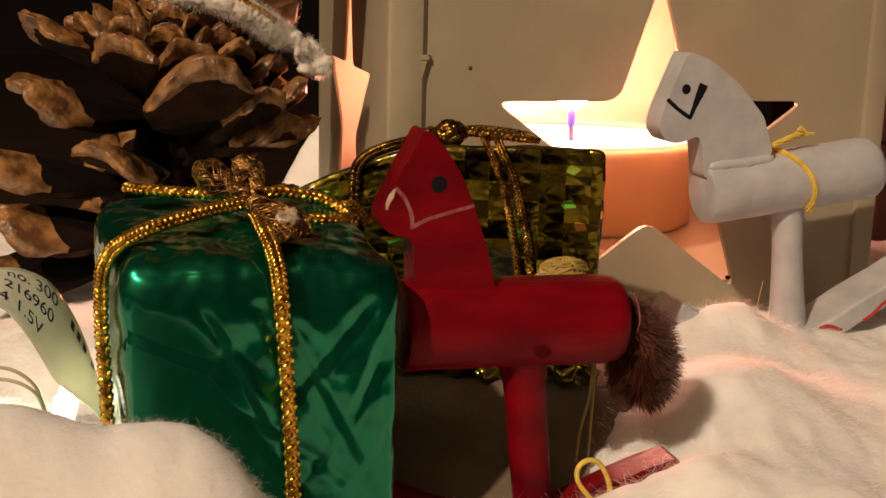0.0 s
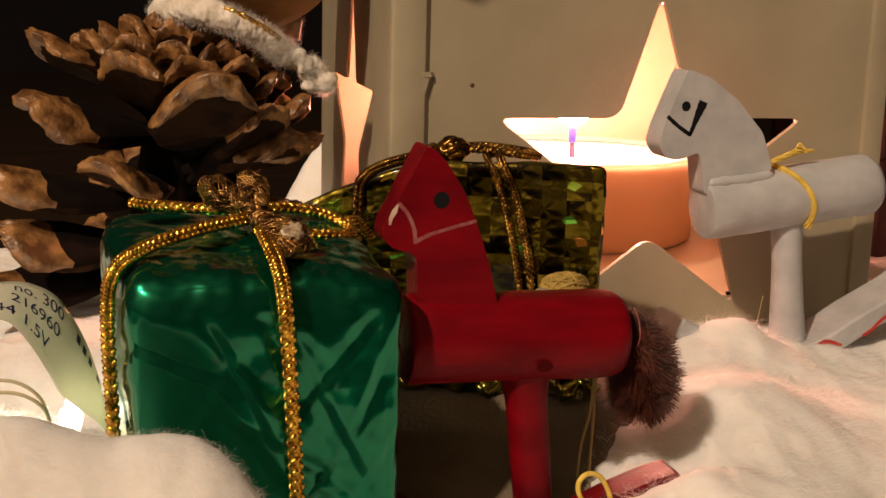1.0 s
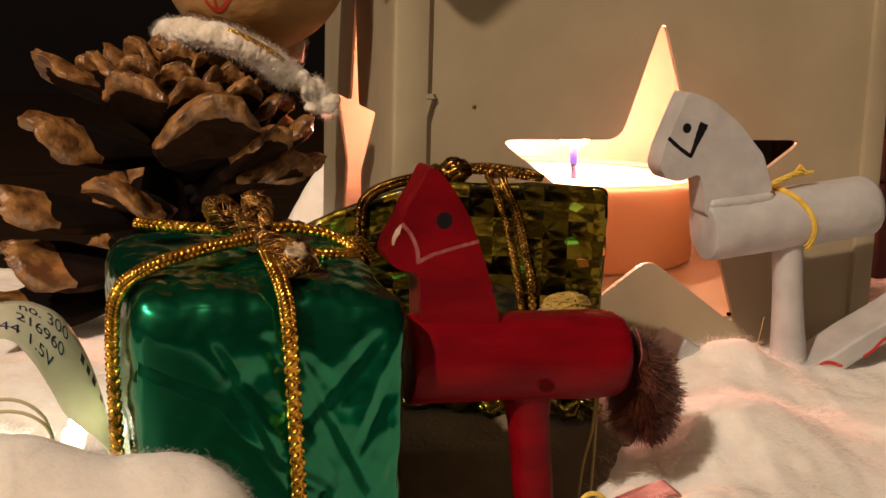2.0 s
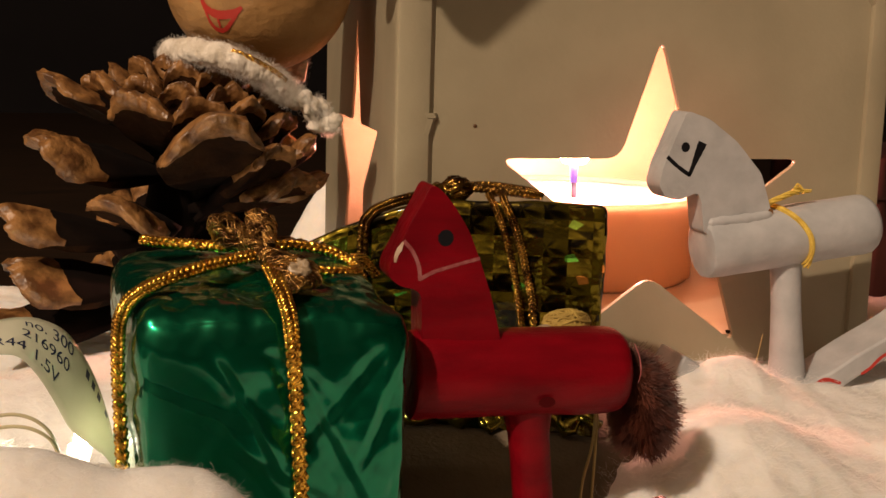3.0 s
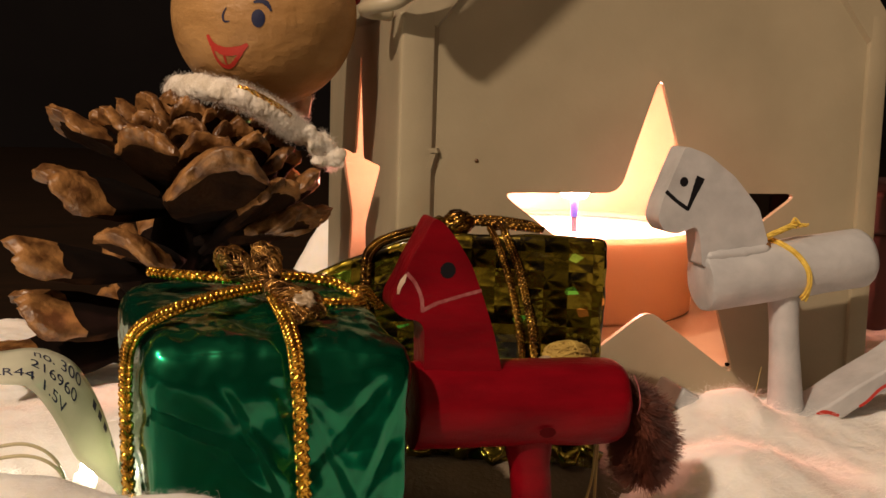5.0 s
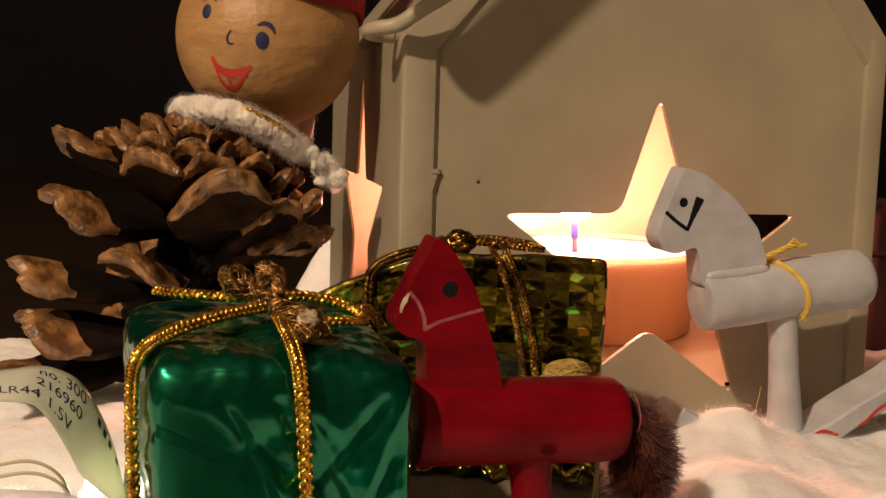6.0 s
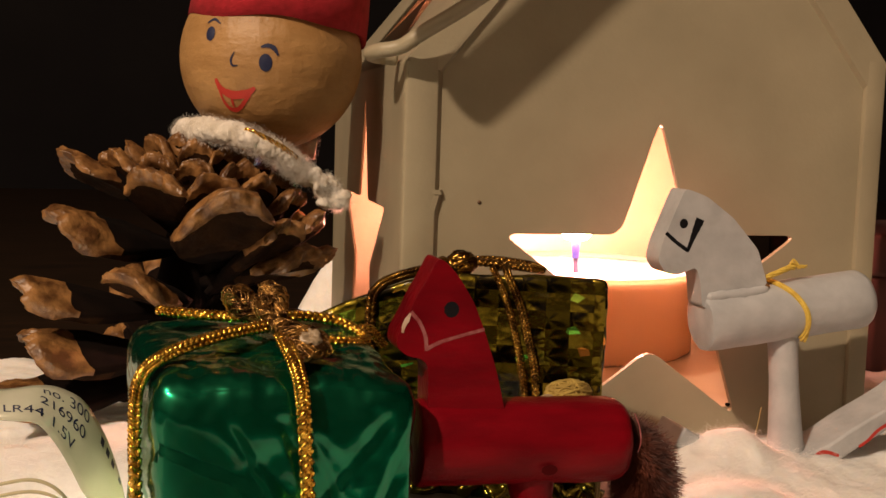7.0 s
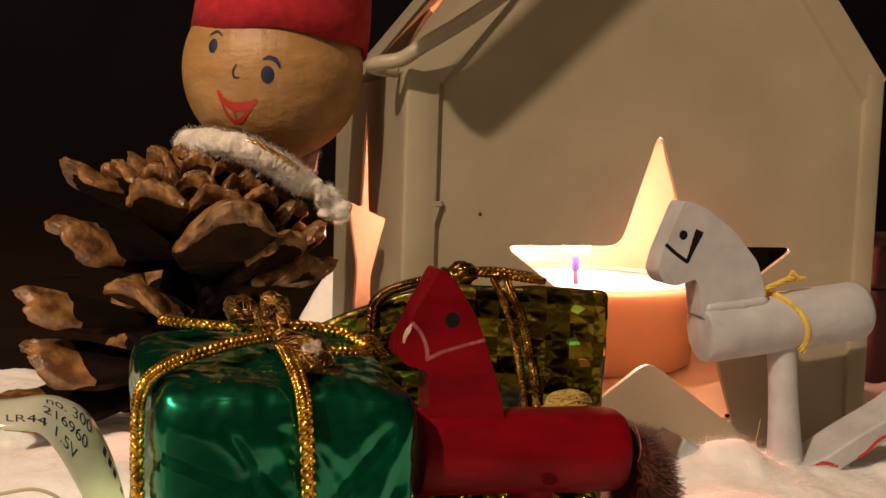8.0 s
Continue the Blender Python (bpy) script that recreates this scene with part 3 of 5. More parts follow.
def toy_horse(base, axis0, axis1, radius, head, y, thick, paint, label):
    """A rocking horse of turned and sawn wood. axis0, axis1: the ends of the body; head: the sawn outline."""
    t = thing("toy_horse", base, label, "toy horse", "wooden rocking horses")
    a, b = Vector(axis0), Vector(axis1)
    d, L, r = (b - a).normalized(), (b - a).length, radius
    bm = bmesh.new()
    rings = [(0, 0), (r - 0.5, 0.0), (r - 0.12, 0.15), (r, 0.6)] + [(r * 1.005, 0.6 + (L - 1.8) * k / 12) for k in range(1, 12)] + [(r, L - 1.5), (r - 0.12, L - 0.9), (r - 0.5, L - 0.35), (r - 1.2, L), (0, L)]
    lathe(bm, rings, a, d, 56)
    for v in bm.verts:
        v.co += Vector((0, noise.noise(v.co * 0.4), noise.noise(v.co * 0.4 + Vector((9, 0, 0))))) * 0.13
        v.co += Vector((0, noise.noise(v.co * 1.1), noise.noise(v.co * 1.1 + Vector((3, 0, 0))))) * 0.05
    sharp(part("body", bm, paint, t), 50)
    bm = bmesh.new()
    plate(bm, [rounded(head, 0.7, 4)], lambda u, v, w: (u, y - thick / 2 + w, v), thick)
    HEADS[t] = sharp(worn(part("head", bm, paint, t)), 35)
    return t


def rocker(t, pts, y, wide, thick, paint, soft=0.35):
    """The curved runner under a horse."""
    bm = bmesh.new()
    way = smooth_path([(x, y, z) for x, z in pts], 36)
    rows = []
    for i, p in enumerate(way):
        d = (way[min(i + 1, 36)] - way[max(i - 1, 0)]).normalized()
        up = Vector((-d.z, 0, d.x))
        rows.append([bm.verts.new(p + Vector((0, sy * wide / 2, 0)) + up * sz) for sy, sz in ((-1, 0), (1, 0), (1, -thick), (-1, -thick))])
    for a, b in zip(rows, rows[1:]):
        for k in range(4):
            bm.faces.new((a[k], a[(k + 1) % 4], b[(k + 1) % 4], b[k]))
    bm.faces.new(rows[0])
    bm.faces.new(rows[-1])
    return sharp(worn(part("rocker", bm, paint, t), soft), 40)


def leg(t, top, foot, radii, paint):
    bm = bmesh.new()
    a, b = Vector(top), Vector(foot)
    n = len(radii) - 1
    tube(bm, [a.lerp(b, k / n) for k in range(n + 1)], radii, 24)
    return sharp(part("leg", bm, paint, t), 50)


def ink_dot(name, t, x, y, z, rx, rz, ink):
    """A painted dot on a sawn face that looks to -y."""
    bm = bmesh.new()
    ring = [(x + rx * math.cos(k / 20 * math.tau) * (1 + 0.06 * math.sin(3 * k)), z + rz * math.sin(k / 20 * math.tau)) for k in range(20)]
    plate(bm, [ring], lambda u, v, w: (u, y - 0.02 + w, v), 0.03)
    return part(name, bm, ink, t, smooth=False)


def ink_line(name, t, pts, y, widths, ink):
    """A painted stroke on a sawn face that looks to -y."""
    bm = bmesh.new()
    way = smooth_path([(x, 0, z) for x, z in pts], 6 * len(pts))
    n = len(way) - 1
    left, right = [], []
    for i, p in enumerate(way):
        d = (way[min(i + 1, n)] - way[max(i - 1, 0)]).normalized()
        f = i / n * (len(widths) - 1)
        k = min(int(f), len(widths) - 2)
        w = (widths[k] + (widths[k + 1] - widths[k]) * (f - k)) * (0.5 + 0.09 * noise.noise(p * 3))
        side = Vector((-d.z, 0, d.x)) * w
        left.append((p.x + side.x, p.z + side.z))
        right.append((p.x - side.x, p.z - side.z))
    plate(bm, [left + right[::-1]], lambda u, v, w: (u, y - 0.015 + w, v), 0.03)
    return part(name, bm, ink, t, smooth=False)


RY = -46.0
red = toy_horse((-34, RY, -6), (-45.8, RY, 14.7), (-24.6, RY, 14.2), 4.15,
                [(-44.5, 32.4), (-45.4, 30.5), (-46.4, 28.8), (-47.2, 27.0), (-48.1, 25.4), (-48.2, 24.2), (-47.2, 23.3), (-45.7, 23.0), (-45.1, 22.3), (-45.0, 17.6), (-37.4, 17.6), (-38.5, 21.9), (-39.6, 25.1), (-40.8, 28.1), (-42.3, 30.5), (-43.6, 32.0)],
                RY, 4.0, red_paint, "glossy red painted wooden rocking horse with a bristly brown tail")
leg(red, (-34.2, RY, 12.6), (-32.4, RY, -4.2), [2.6, 2.35, 2.0, 1.95, 1.95, 1.95, 1.9, 1.85, 1.8], red_paint)
rocker(red, [(-47.8, 0.3), (-45.5, -0.9), (-41.0, -2.9), (-34, -4.0), (-29, -3.2), (-24.5, -1.5), (-21.0, -0.3), (-18.2, 0.4)], RY, 4.4, 2.7, red_paint, 0.9)
ink_dot("eye", HEADS[red], -43.05, RY - 2.0, 27.6, 0.72, 0.75, black_ink)
ink_line("bridle", HEADS[red], [(-46.9, 27.4), (-46.1, 26.5), (-45.5, 25.2), (-45.3, 23.8)], RY - 2.0, [0.36, 0.32, 0.36], pale_ink)
ink_line("bridle", HEADS[red], [(-45.4, 23.9), (-44.2, 24.5), (-42.9, 24.9), (-41.4, 25.3), (-39.8, 25.7)], RY - 2.012, [0.36, 0.3, 0.3], pale_ink)
ink_line("chipped_edge", HEADS[red], [(-46.95, 27.3), (-47.3, 26.6), (-47.55, 26.1), (-47.65, 25.5)], RY - 2.03, [0.15, 0.5, 0.35, 0.2], chip_wood)
ink_dot("peg_hole", red, -33.6, RY - 4.18, 12.6, 0.8, 0.5, dark_red)


def tail():
    """A bent brush of stiff hairs that stand out from a curved core."""
    rng = random.Random(3)
    verts, faces = [], []
    core = smooth_path([(-25.0, RY, 14.9), (-23.6, RY + 0.2, 13.6), (-22.1, RY + 0.4, 11.6), (-21.5, RY + 0.5, 9.2), (-21.9, RY + 0.4, 7.3)], 40)
    fr = frame_along(core)
    for i in range(16000):
        f = rng.random()
        j = min(40, int(f * 41))
        p, a, u = fr[j]
        d0 = (core[min(j + 1, 40)] - core[max(j - 1, 0)]).normalized()
        g = rng.uniform(0, math.tau)
        d = a * math.cos(g) + u * math.sin(g) + d0 * (rng.uniform(-0.1, 0.5) + 1.2 * max(0, f - 0.8) * 5 * rng.random())
        d = d + Vector((rng.gauss(0, 0.16), rng.gauss(0, 0.16), rng.gauss(0, 0.16)))
        p = p + Vector((rng.gauss(0, 0.15), rng.gauss(0, 0.15), rng.gauss(0, 0.15)))
        length = (1.7 + 2.4 * math.sin(math.pi * min(1, 0.08 + f * 0.70))) * rng.uniform(0.7, 1.0)
        n, k, w = 3, len(verts), rng.uniform(0.020, 0.034)
        for q in range(n + 1):
            d.normalize()
            side = d.cross(Vector((0.3, 0.9, 0.2))).normalized()
            up = d.cross(side)
            ww = w * (1 - 0.4 * q / n)
            verts += [tuple(p + side * ww), tuple(p - side * ww * 0.5 + up * ww * 0.8), tuple(p - side * ww * 0.5 - up * ww * 0.8)]
            p = p + d * (length / n)
            d = d + Vector((0.0, 0, -0.10))
        for q in range(n):
            for e in range(3):
                h = (e + 1) % 3
                faces.append((k + 3 * q + e, k + 3 * q + h, k + 3 * q + 3 + h, k + 3 * q + 3 + e))
    base = ORIGIN[red]
    me = bpy.data.meshes.new("tail")
    me.from_pydata([tuple((Vector(v) - base) * MM) for v in verts], [], faces)
    me.materials.append(tail_hair)
    ob = new("tail", me)
    ob.parent = red
    tagged(ob, "stiff dark brown bristle tail", kind="stuff")


tail()
bm = bmesh.new()
lathe(bm, [(0, -0.2), (2.0, -0.2), (2.2, 0.1), (1.8, 0.4), (0, 0.5)], (-24.6, RY, 14.5), (1, 0, 0.05), 24)
for v in bm.verts:
    v.co += Vector((0.35 * noise.noise(v.co * 0.9), 0, 0.3 * noise.noise(v.co)))
part("glue_bead", bm, cone_shade_and_dark_bits, red, "dark dried glue round the tail")
bm = bmesh.new()
tube(bm, smooth_path([(-24.5, RY - 2.6, 17.4), (-24.15, RY - 3.1, 16.2), (-24.0, RY - 3.3, 14.8), (-24.2, RY - 3.2, 13.6)], 12), [0.03, 0.05, 0.08, 0.06, 0.05, 0.06, 0.09, 0.08, 0.06, 0.05, 0.04, 0.03, 0.02], 8)
part("glue_streak", bm, pale_ink, red, "pale streak of dried glue")


def wound(name, t, centre, rx, rz, turns, r, mat, label, seed):
    """A small heap of thread, wound over and over."""
    rng = random.Random(seed)
    bm = bmesh.new()
    pts = []
    for k in range(turns * 10):
        a = k / 10 * math.tau
        lean, way = k * 0.171, k * 0.0713
        q = Vector((math.cos(a), math.sin(a) * math.cos(lean), math.sin(a) * math.sin(lean)))
        q = Vector((q.x * math.cos(way) - q.y * math.sin(way), q.x * math.sin(way) + q.y * math.cos(way), q.z))
        pts.append(Vector(centre) + Vector((q.x * rx, q.y * 1.3, 0.3 * rz + q.z * rz * 0.75)) * rng.uniform(0.86, 1.04))
    tube(bm, smooth_path(pts, len(pts) * 2), r, 6)
    return part(name, bm, mat, t, label)


wound("thread_knot", red, (-29.6, RY + 2.0, 17.9), 2.4, 1.8, 46, 0.13, knot_thread, "knot of yellow thread on the back", 2)
bm = bmesh.new()
lathe(bm, [(0, 0), (1.0, 0.05), (0.8, 0.45), (0.3, 0.7), (0, 0.75)], (-32.1, RY + 1.0, 17.9), (0, -0.1, 1), 14)
part("glue_drop", bm, glue, red, "clear drop of glue")
bm = bmesh.new()
tube(bm, smooth_path([(-27.2, RY - 3.4, -3.0), (-29.2, RY - 3.6, -0.6), (-29.5, RY - 3.6, 0.9), (-28.6, RY - 3.5, 1.7), (-27.2, RY - 3.3, 1.2), (-26.1, RY - 3.2, -0.8), (-25.8, RY - 3.2, -3.2)], 30), 0.25, 8)
part("thread_loop", bm, yellow_thread, red, "loop of yellow thread")
for pts in ([(-23.9, -39, 8.0), (-24.6, -40, 4.4), (-25.4, -40, 0.8), (-26.0, -40.5, -3.4)], [(-23.7, -39, 8.0), (-24.2, -40, 3.8), (-24.3, -40, 0.6), (-24.7, -40.5, -3.4)]):
    bm = bmesh.new()
    tube(bm, smooth_path(pts, 20), 0.16, 6)
    part("hanging_thread", bm, straw_thread, red, "thin straw-coloured thread")

WY = -12.0
white = toy_horse((14, WY, 1), (1.1, WY, 19.8), (25.6, WY, 22.85), 3.95,
                  [(-2.9, 37.4), (-4.3, 34.0), (-5.7, 30.5), (-6.2, 28.2), (-5.2, 26.6), (-3.4, 26.3), (-0.8, 27.3), (-0.2, 25.8), (0.3, 22.0), (9.9, 22.0), (9.5, 25.2), (7.9, 29.6), (4.2, 33.6), (0.2, 36.4)],
                  WY, 4.0, white_paint, "white painted wooden rocking horse with a yellow thread round it")
leg(white, (13.4, WY, 18.4), (15.0, WY, 1.5), [2.1, 2.0, 1.95, 1.95, 2.0, 2.1, 2.2, 2.35, 2.5], white_paint)
rocker(white, [(-1.9, 6.7), (2.5, 4.2), (9, 2.6), (15, 2.2), (19, 3.4), (24, 6.2), (30, 9.3), (35, 12.6)], WY, 7.0, 2.8, white_paint)
ink_dot("eye", HEADS[white], -2.9, WY - 2.0, 32.9, 0.58, 0.62, black_ink)
ink_line("bridle", HEADS[white], [(-5.3, 31.7), (-3.8, 30.5), (-2.1, 29.4)], WY - 2.0, [0.5, 0.5, 0.5], black_ink)
ink_line("bridle", HEADS[white], [(-2.2, 29.3), (-1.5, 31.2), (-0.6, 33.5)], WY - 2.0, [0.45, 0.7, 1.25], black_ink)
ink_line("red_stroke", white, [(16.9, 1.9), (18.0, 2.5), (19.2, 2.55), (20.9, 2.0)], WY - 3.5, [0.5, 0.55, 0.4], red_ink)
ink_line("red_stroke", white, [(23.9, 3.1), (25.2, 3.9), (26.6, 5.2), (28.0, 6.0)], WY - 3.5, [0.4, 0.5, 0.45], red_ink)
ink_dot("chip", HEADS[white], 9.55, WY - 2.0, 24.7, 0.35, 0.5, cone_skin)
# paint that ran into the joint between neck and body
bm = bmesh.new()
tube(bm, smooth_path([(0.8, WY - 1.6, 23.3), (4.0, WY - 1.9, 23.6), (7.0, WY - 1.9, 23.9), (9.9, WY - 1.5, 24.3)], 20), [0.3] + [0.75 + 0.22 * noise.noise(Vector((k * 0.45, 2, 0))) for k in range(19)] + [0.5], 12)
part("paint_fillet", bm, white_paint, white)


def frayed(bm, pts, r, rng, strands=5):
    """A thread of a few loose strands that part at its end."""
    n = 26
    way = frame_along(smooth_path(pts, n))
    for k in range(strands):
        g0, spread = k / strands * math.tau, rng.uniform(0.7, 1.3)
        line = []
        for i, (p, a, u) in enumerate(way):
            f = i / n
            g = g0 + f * 5.0
            off = r * (0.62 + 1.3 * spread * max(0.0, f - 0.8) * 5 * 0.5)
            line.append(p + (a * math.cos(g) + u * math.sin(g)) * off)
        tube(bm, line, r * 0.52, 6)


def round_body(f, g, lift=0.25):
    """A place on the white body: f along it, g in degrees from the front up over its back."""
    a, b = Vector((1.1, WY, 19.8)), Vector((25.6, WY, 22.85))
    d = (b - a).normalized()
    up = Vector((-d.z, 0, d.x))
    return a.lerp(b, f) + Vector((0, -1, 0)) * (math.cos(radians(g)) * (3.95 + lift)) + up * (math.sin(radians(g)) * (3.95 + lift))


rng = random.Random(8)
bm = bmesh.new()
frayed(bm, [round_body(0.42, 150), round_body(0.41, 110), round_body(0.43, 75), round_body(0.49, 40), round_body(0.535, 8), round_body(0.55, -20), round_body(0.55, -42), round_body(0.545, -58, 0.5)], 0.34, rng)
part("thread", bm, yellow_thread, white, "frayed yellow thread laid over the body")
bm = bmesh.new()
frayed(bm, [(8.8, WY - 1.2, 25.4), (10.6, WY - 1.6, 26.3), (12.4, WY - 1.6, 27.0), (13.6, WY - 1.4, 27.4)], 0.36, rng)
for k in range(5):
    frayed(bm, [(13.2, WY - 1.4, 27.3), (13.6 + 0.5 * math.cos(k * 1.4), WY - 1.4 + 0.3 * math.sin(k * 2.0), 27.7 + 0.5 * math.sin(k * 1.4)), (14.2 + 0.3 * k, WY - 1.8, 27.0 + 0.1 * k)], 0.14, rng, 3)
part("thread", bm, yellow_thread, white, "knotted loose end of the yellow thread")
bm = bmesh.new()
tube(bm, smooth_path([(12.4, WY + 2.5, 7.5), (12.0, WY + 2.4, 5.5), (11.5, WY + 2.2, 3.4)], 12), 0.07, 6)
part("hanging_thread", bm, straw_thread, white, "thin straw-coloured thread beside the leg")

# ---------------------------------------------------------------- wrapped gifts


def trilinear(c):
    """c[w][v][u]: eight corners; v is depth, w is height."""
    def f(u, v, w):
        u, v, w = (u + 1) / 2, (v + 1) / 2, (w + 1) / 2
        lo = (Vector(c[0][0][0]).lerp(Vector(c[0][0][1]), u)).lerp(Vector(c[0][1][0]).lerp(Vector(c[0][1][1]), u), v)
        hi = (Vector(c[1][0][0]).lerp(Vector(c[1][0][1]), u)).lerp(Vector(c[1][1][0]).lerp(Vector(c[1][1][1]), u), v)
        return lo.lerp(hi, w)
    return f


def bead_shape():
    b = bmesh.new()
    bmesh.ops.create_icosphere(b, subdivisions=1, radius=1)
    b.verts.ensure_lookup_table()
    out = [v.co.copy() for v in b.verts], [[v.index for v in f.verts] for f in b.faces]
    b.free()
    return out


BEAD = bead_shape()


def braid(bm, pts, r):
    """A plaited cord: slanted stitches in four rows round a core."""
    length = sum((Vector(a) - Vector(b)).length for a, b in zip(pts, pts[1:]))
    n = max(6, int(length / (r * 0.85)))
    way = frame_along(smooth_path(pts, n))
    tube(bm, [w[0] for w in way], r * 0.62, 8)
    for i in range(n):
        (p, a, u), q = way[i], way[i + 1][0]
        d = (q - p).normalized()
        for k in range(4):
            g = (k + 0.5) * math.pi / 2
            out = a * math.cos(g) + u * math.sin(g)
            side = d.cross(out)
            slant = 0.75 if k % 2 else -0.75
            along = (d + side * slant).normalized()
            across = along.cross(out)
            c = p.lerp(q, 0.5 * (k % 2)) + out * (r * 0.55)
            jit = 1 + 0.12 * noise.noise(c * 2.3)
            vs = [bm.verts.new(c + along * (v.x * r * 0.72 * jit) + across * (v.y * r * 0.42) + out * (v.z * r * 0.35 * jit)) for v in BEAD[0]]
            for f in BEAD[1]:
                bm.faces.new([vs[j] for j in f])


def cord_part(t, pts, r, name="cord", label="", mat=None):
    bm = bmesh.new()
    braid(bm, pts, r * 1.08)
    return part(name, bm, mat or gold_cord, t, label)


def net_loop(t, pts, width, name="ribbon_loop"):
    """A loop of soft netted ribbon: fine crossing threads round a crumpled way."""
    bm = bmesh.new()
    n = 40
    way = frame_along(smooth_path(pts, n))
    rng = random.Random(int(width * 100) + len(pts))
    for k in range(46):
        phase, swing, turns = rng.uniform(0, math.tau), rng.uniform(0.25, 1.0), rng.choice((-1, 1)) * rng.uniform(1.2, 3.2)
        line = []
        for i, (p, a, u) in enumerate(way):
            f = i / n
            open_up = width * (0.35 + 0.65 * math.sin(math.pi * min(1, 0.1 + f * 0.9)))
            g = phase + turns * f * math.tau
            q = p + a * (math.cos(g) * swing * open_up) + u * (math.sin(g) * swing * open_up * 0.55)
            line.append(q + noise.noise_vector(q * 0.8) * 0.45)
        tube(bm, line, 0.075, 5)
    return tagged(part(name, bm, gold_net, t), "crumpled gold net ribbon", kind="stuff")


def green_gift():
    t = thing("gift", (-59, -44, -2), "small gift wrapped in creased green foil and tied with gold cord", "gift", "small wrapped gifts")
    box = trilinear([[[(-69.5, -53.5, -2), (-47.4, -54, -2)], [(-71.5, -33, -2), (-49.5, -32, -2)]],
                     [[(-70.4, -54, 22.9), (-46.9, -54, 22.2)], [(-72.2, -33.5, 24.9), (-50.5, -33.5, 26.2)]]])
    bm = bmesh.new()
    rng = random.Random(17)
    # sharp folds: each rises on one side and falls away gently on the other
    folds = []
    for k in range(20):
        a = radians(rng.choice((-58, -48, -35, 40, 55, 66, 84, 100)) + rng.uniform(-10, 10))
        folds.append((rng.uniform(-11, 11), rng.uniform(-11, 10), math.cos(a), math.sin(a), rng.uniform(6, 14), rng.uniform(2.0, 5.5), rng.uniform(0.10, 0.32) * rng.choice((-1, 1))))

    def creases(p, n):
        if n.z > 0.5:
            u, v = p.x + 59, p.y + 44
        elif abs(n.x) > abs(n.y):
            u, v = p.y + 44, p.z - 11
        else:
            u, v = p.x + 59, p.z - 11
        h = 0.0
        for cu, cv, du, dv, half, wide, amp in folds:
            along = (u - cu) * du + (v - cv) * dv
            if abs(along) >= half:
                continue
            off = (v - cv) * du - (u - cu) * dv
            side = 1 - off / wide if off > 0 else 1 + off / 0.9
            if side > 0:
                h += amp * side * math.cos(along / half * math.pi / 2)
        if n.z > 0.5:
            h *= 0.5
        elif p.z > 17:
            h *= max(0.12, 1 - (p.z - 17) / 4)
        rim = max(0.0, 1 - abs(p.z - 23.5) / 4.5) if p.y < -46 else 0.35
        h += rim * (0.55 * noise.noise(Vector((p.x * 0.33, p.y * 0.2, p.z * 0.2 + 4))) + 0.20 * noise.noise(p * 0.8))
        return h + 0.22 * noise.noise(p * 0.18) + 0.05 * noise.noise(p * 0.7)

    soft_box(bm, box, 130, 10, creases)
    part("wrapping", bm, green_foil, t)
    cord_part(t, [(-58.6, -46, 25.3), (-58.6, -50, 25.0), (-58.2, -54.0, 23.6), (-57.8, -55.2, 21.0), (-57.3, -55.2, 14), (-56.8, -54.9, 6), (-56.5, -54.4, -1)], 0.75)
    cord_part(t, [(-59.5, -44, 25.6), (-64, -47.0, 25.3), (-68.5, -49.5, 24.3), (-70.8, -50.2, 22.6), (-71.4, -50.0, 19), (-71.2, -49.6, 10), (-71.0, -49.0, -1)], 0.70)
    # bow: one loop to either side, and the ends
    cord_part(t, [(-59.4, -41, 25.9), (-63, -40.0, 25.9), (-67, -39.6, 26.2), (-69.2, -39.4, 26.5)], 0.62, "bow_loop")
    cord_part(t, [(-58.6, -41, 26.0), (-55, -40.5, 25.9), (-51.8, -40.6, 25.2), (-49.8, -42.2, 24.0), (-51.2, -44.0, 23.9), (-54.5, -45.0, 24.3)], 0.6, "bow_loop")
    cord_part(t, [(-49.9, -40.6, 24.6), (-48.4, -38, 24.0), (-46.6, -36, 22.0)], 0.55, "cord_end")
    net_loop(t, [(-58.6, -43, 25.8), (-60.4, -41.5, 27.2), (-61.8, -40.5, 28.2), (-62.6, -40.5, 27.6), (-61.4, -41.5, 26.4), (-59.4, -42.5, 25.6)], 1.5)
    net_loop(t, [(-59.4, -42, 26.2), (-59.0, -40.5, 27.8), (-58.4, -40.0, 28.3), (-57.8, -40.5, 27.4), (-58.0, -42, 26.2)], 1.2)
    net_loop(t, [(-59.0, -44.0, 25.8), (-57.8, -46.5, 25.7), (-57.2, -49.5, 25.0), (-57.4, -52, 23.9)], 1.7, "knot")
    net_loop(t, [(-56.8, -46.5, 25.4), (-55.8, -48.5, 25.0), (-55.9, -50.5, 24.0)], 1.6, "knot")
    bm = bmesh.new()
    at = Vector((-56.2, -49.2, 25.2))
    bmesh.ops.create_icosphere(bm, subdivisions=4, radius=1.05, matrix=Matrix.Translation(at))
    for v in bm.verts:
        v.co += (v.co - at) * (0.55 * noise.noise(v.co * 0.8) + 0.35 * noise.noise(v.co * 2.2))
    part("glue_drop", bm, glue, t, "cream drop of dried glue on the knot")
    return t


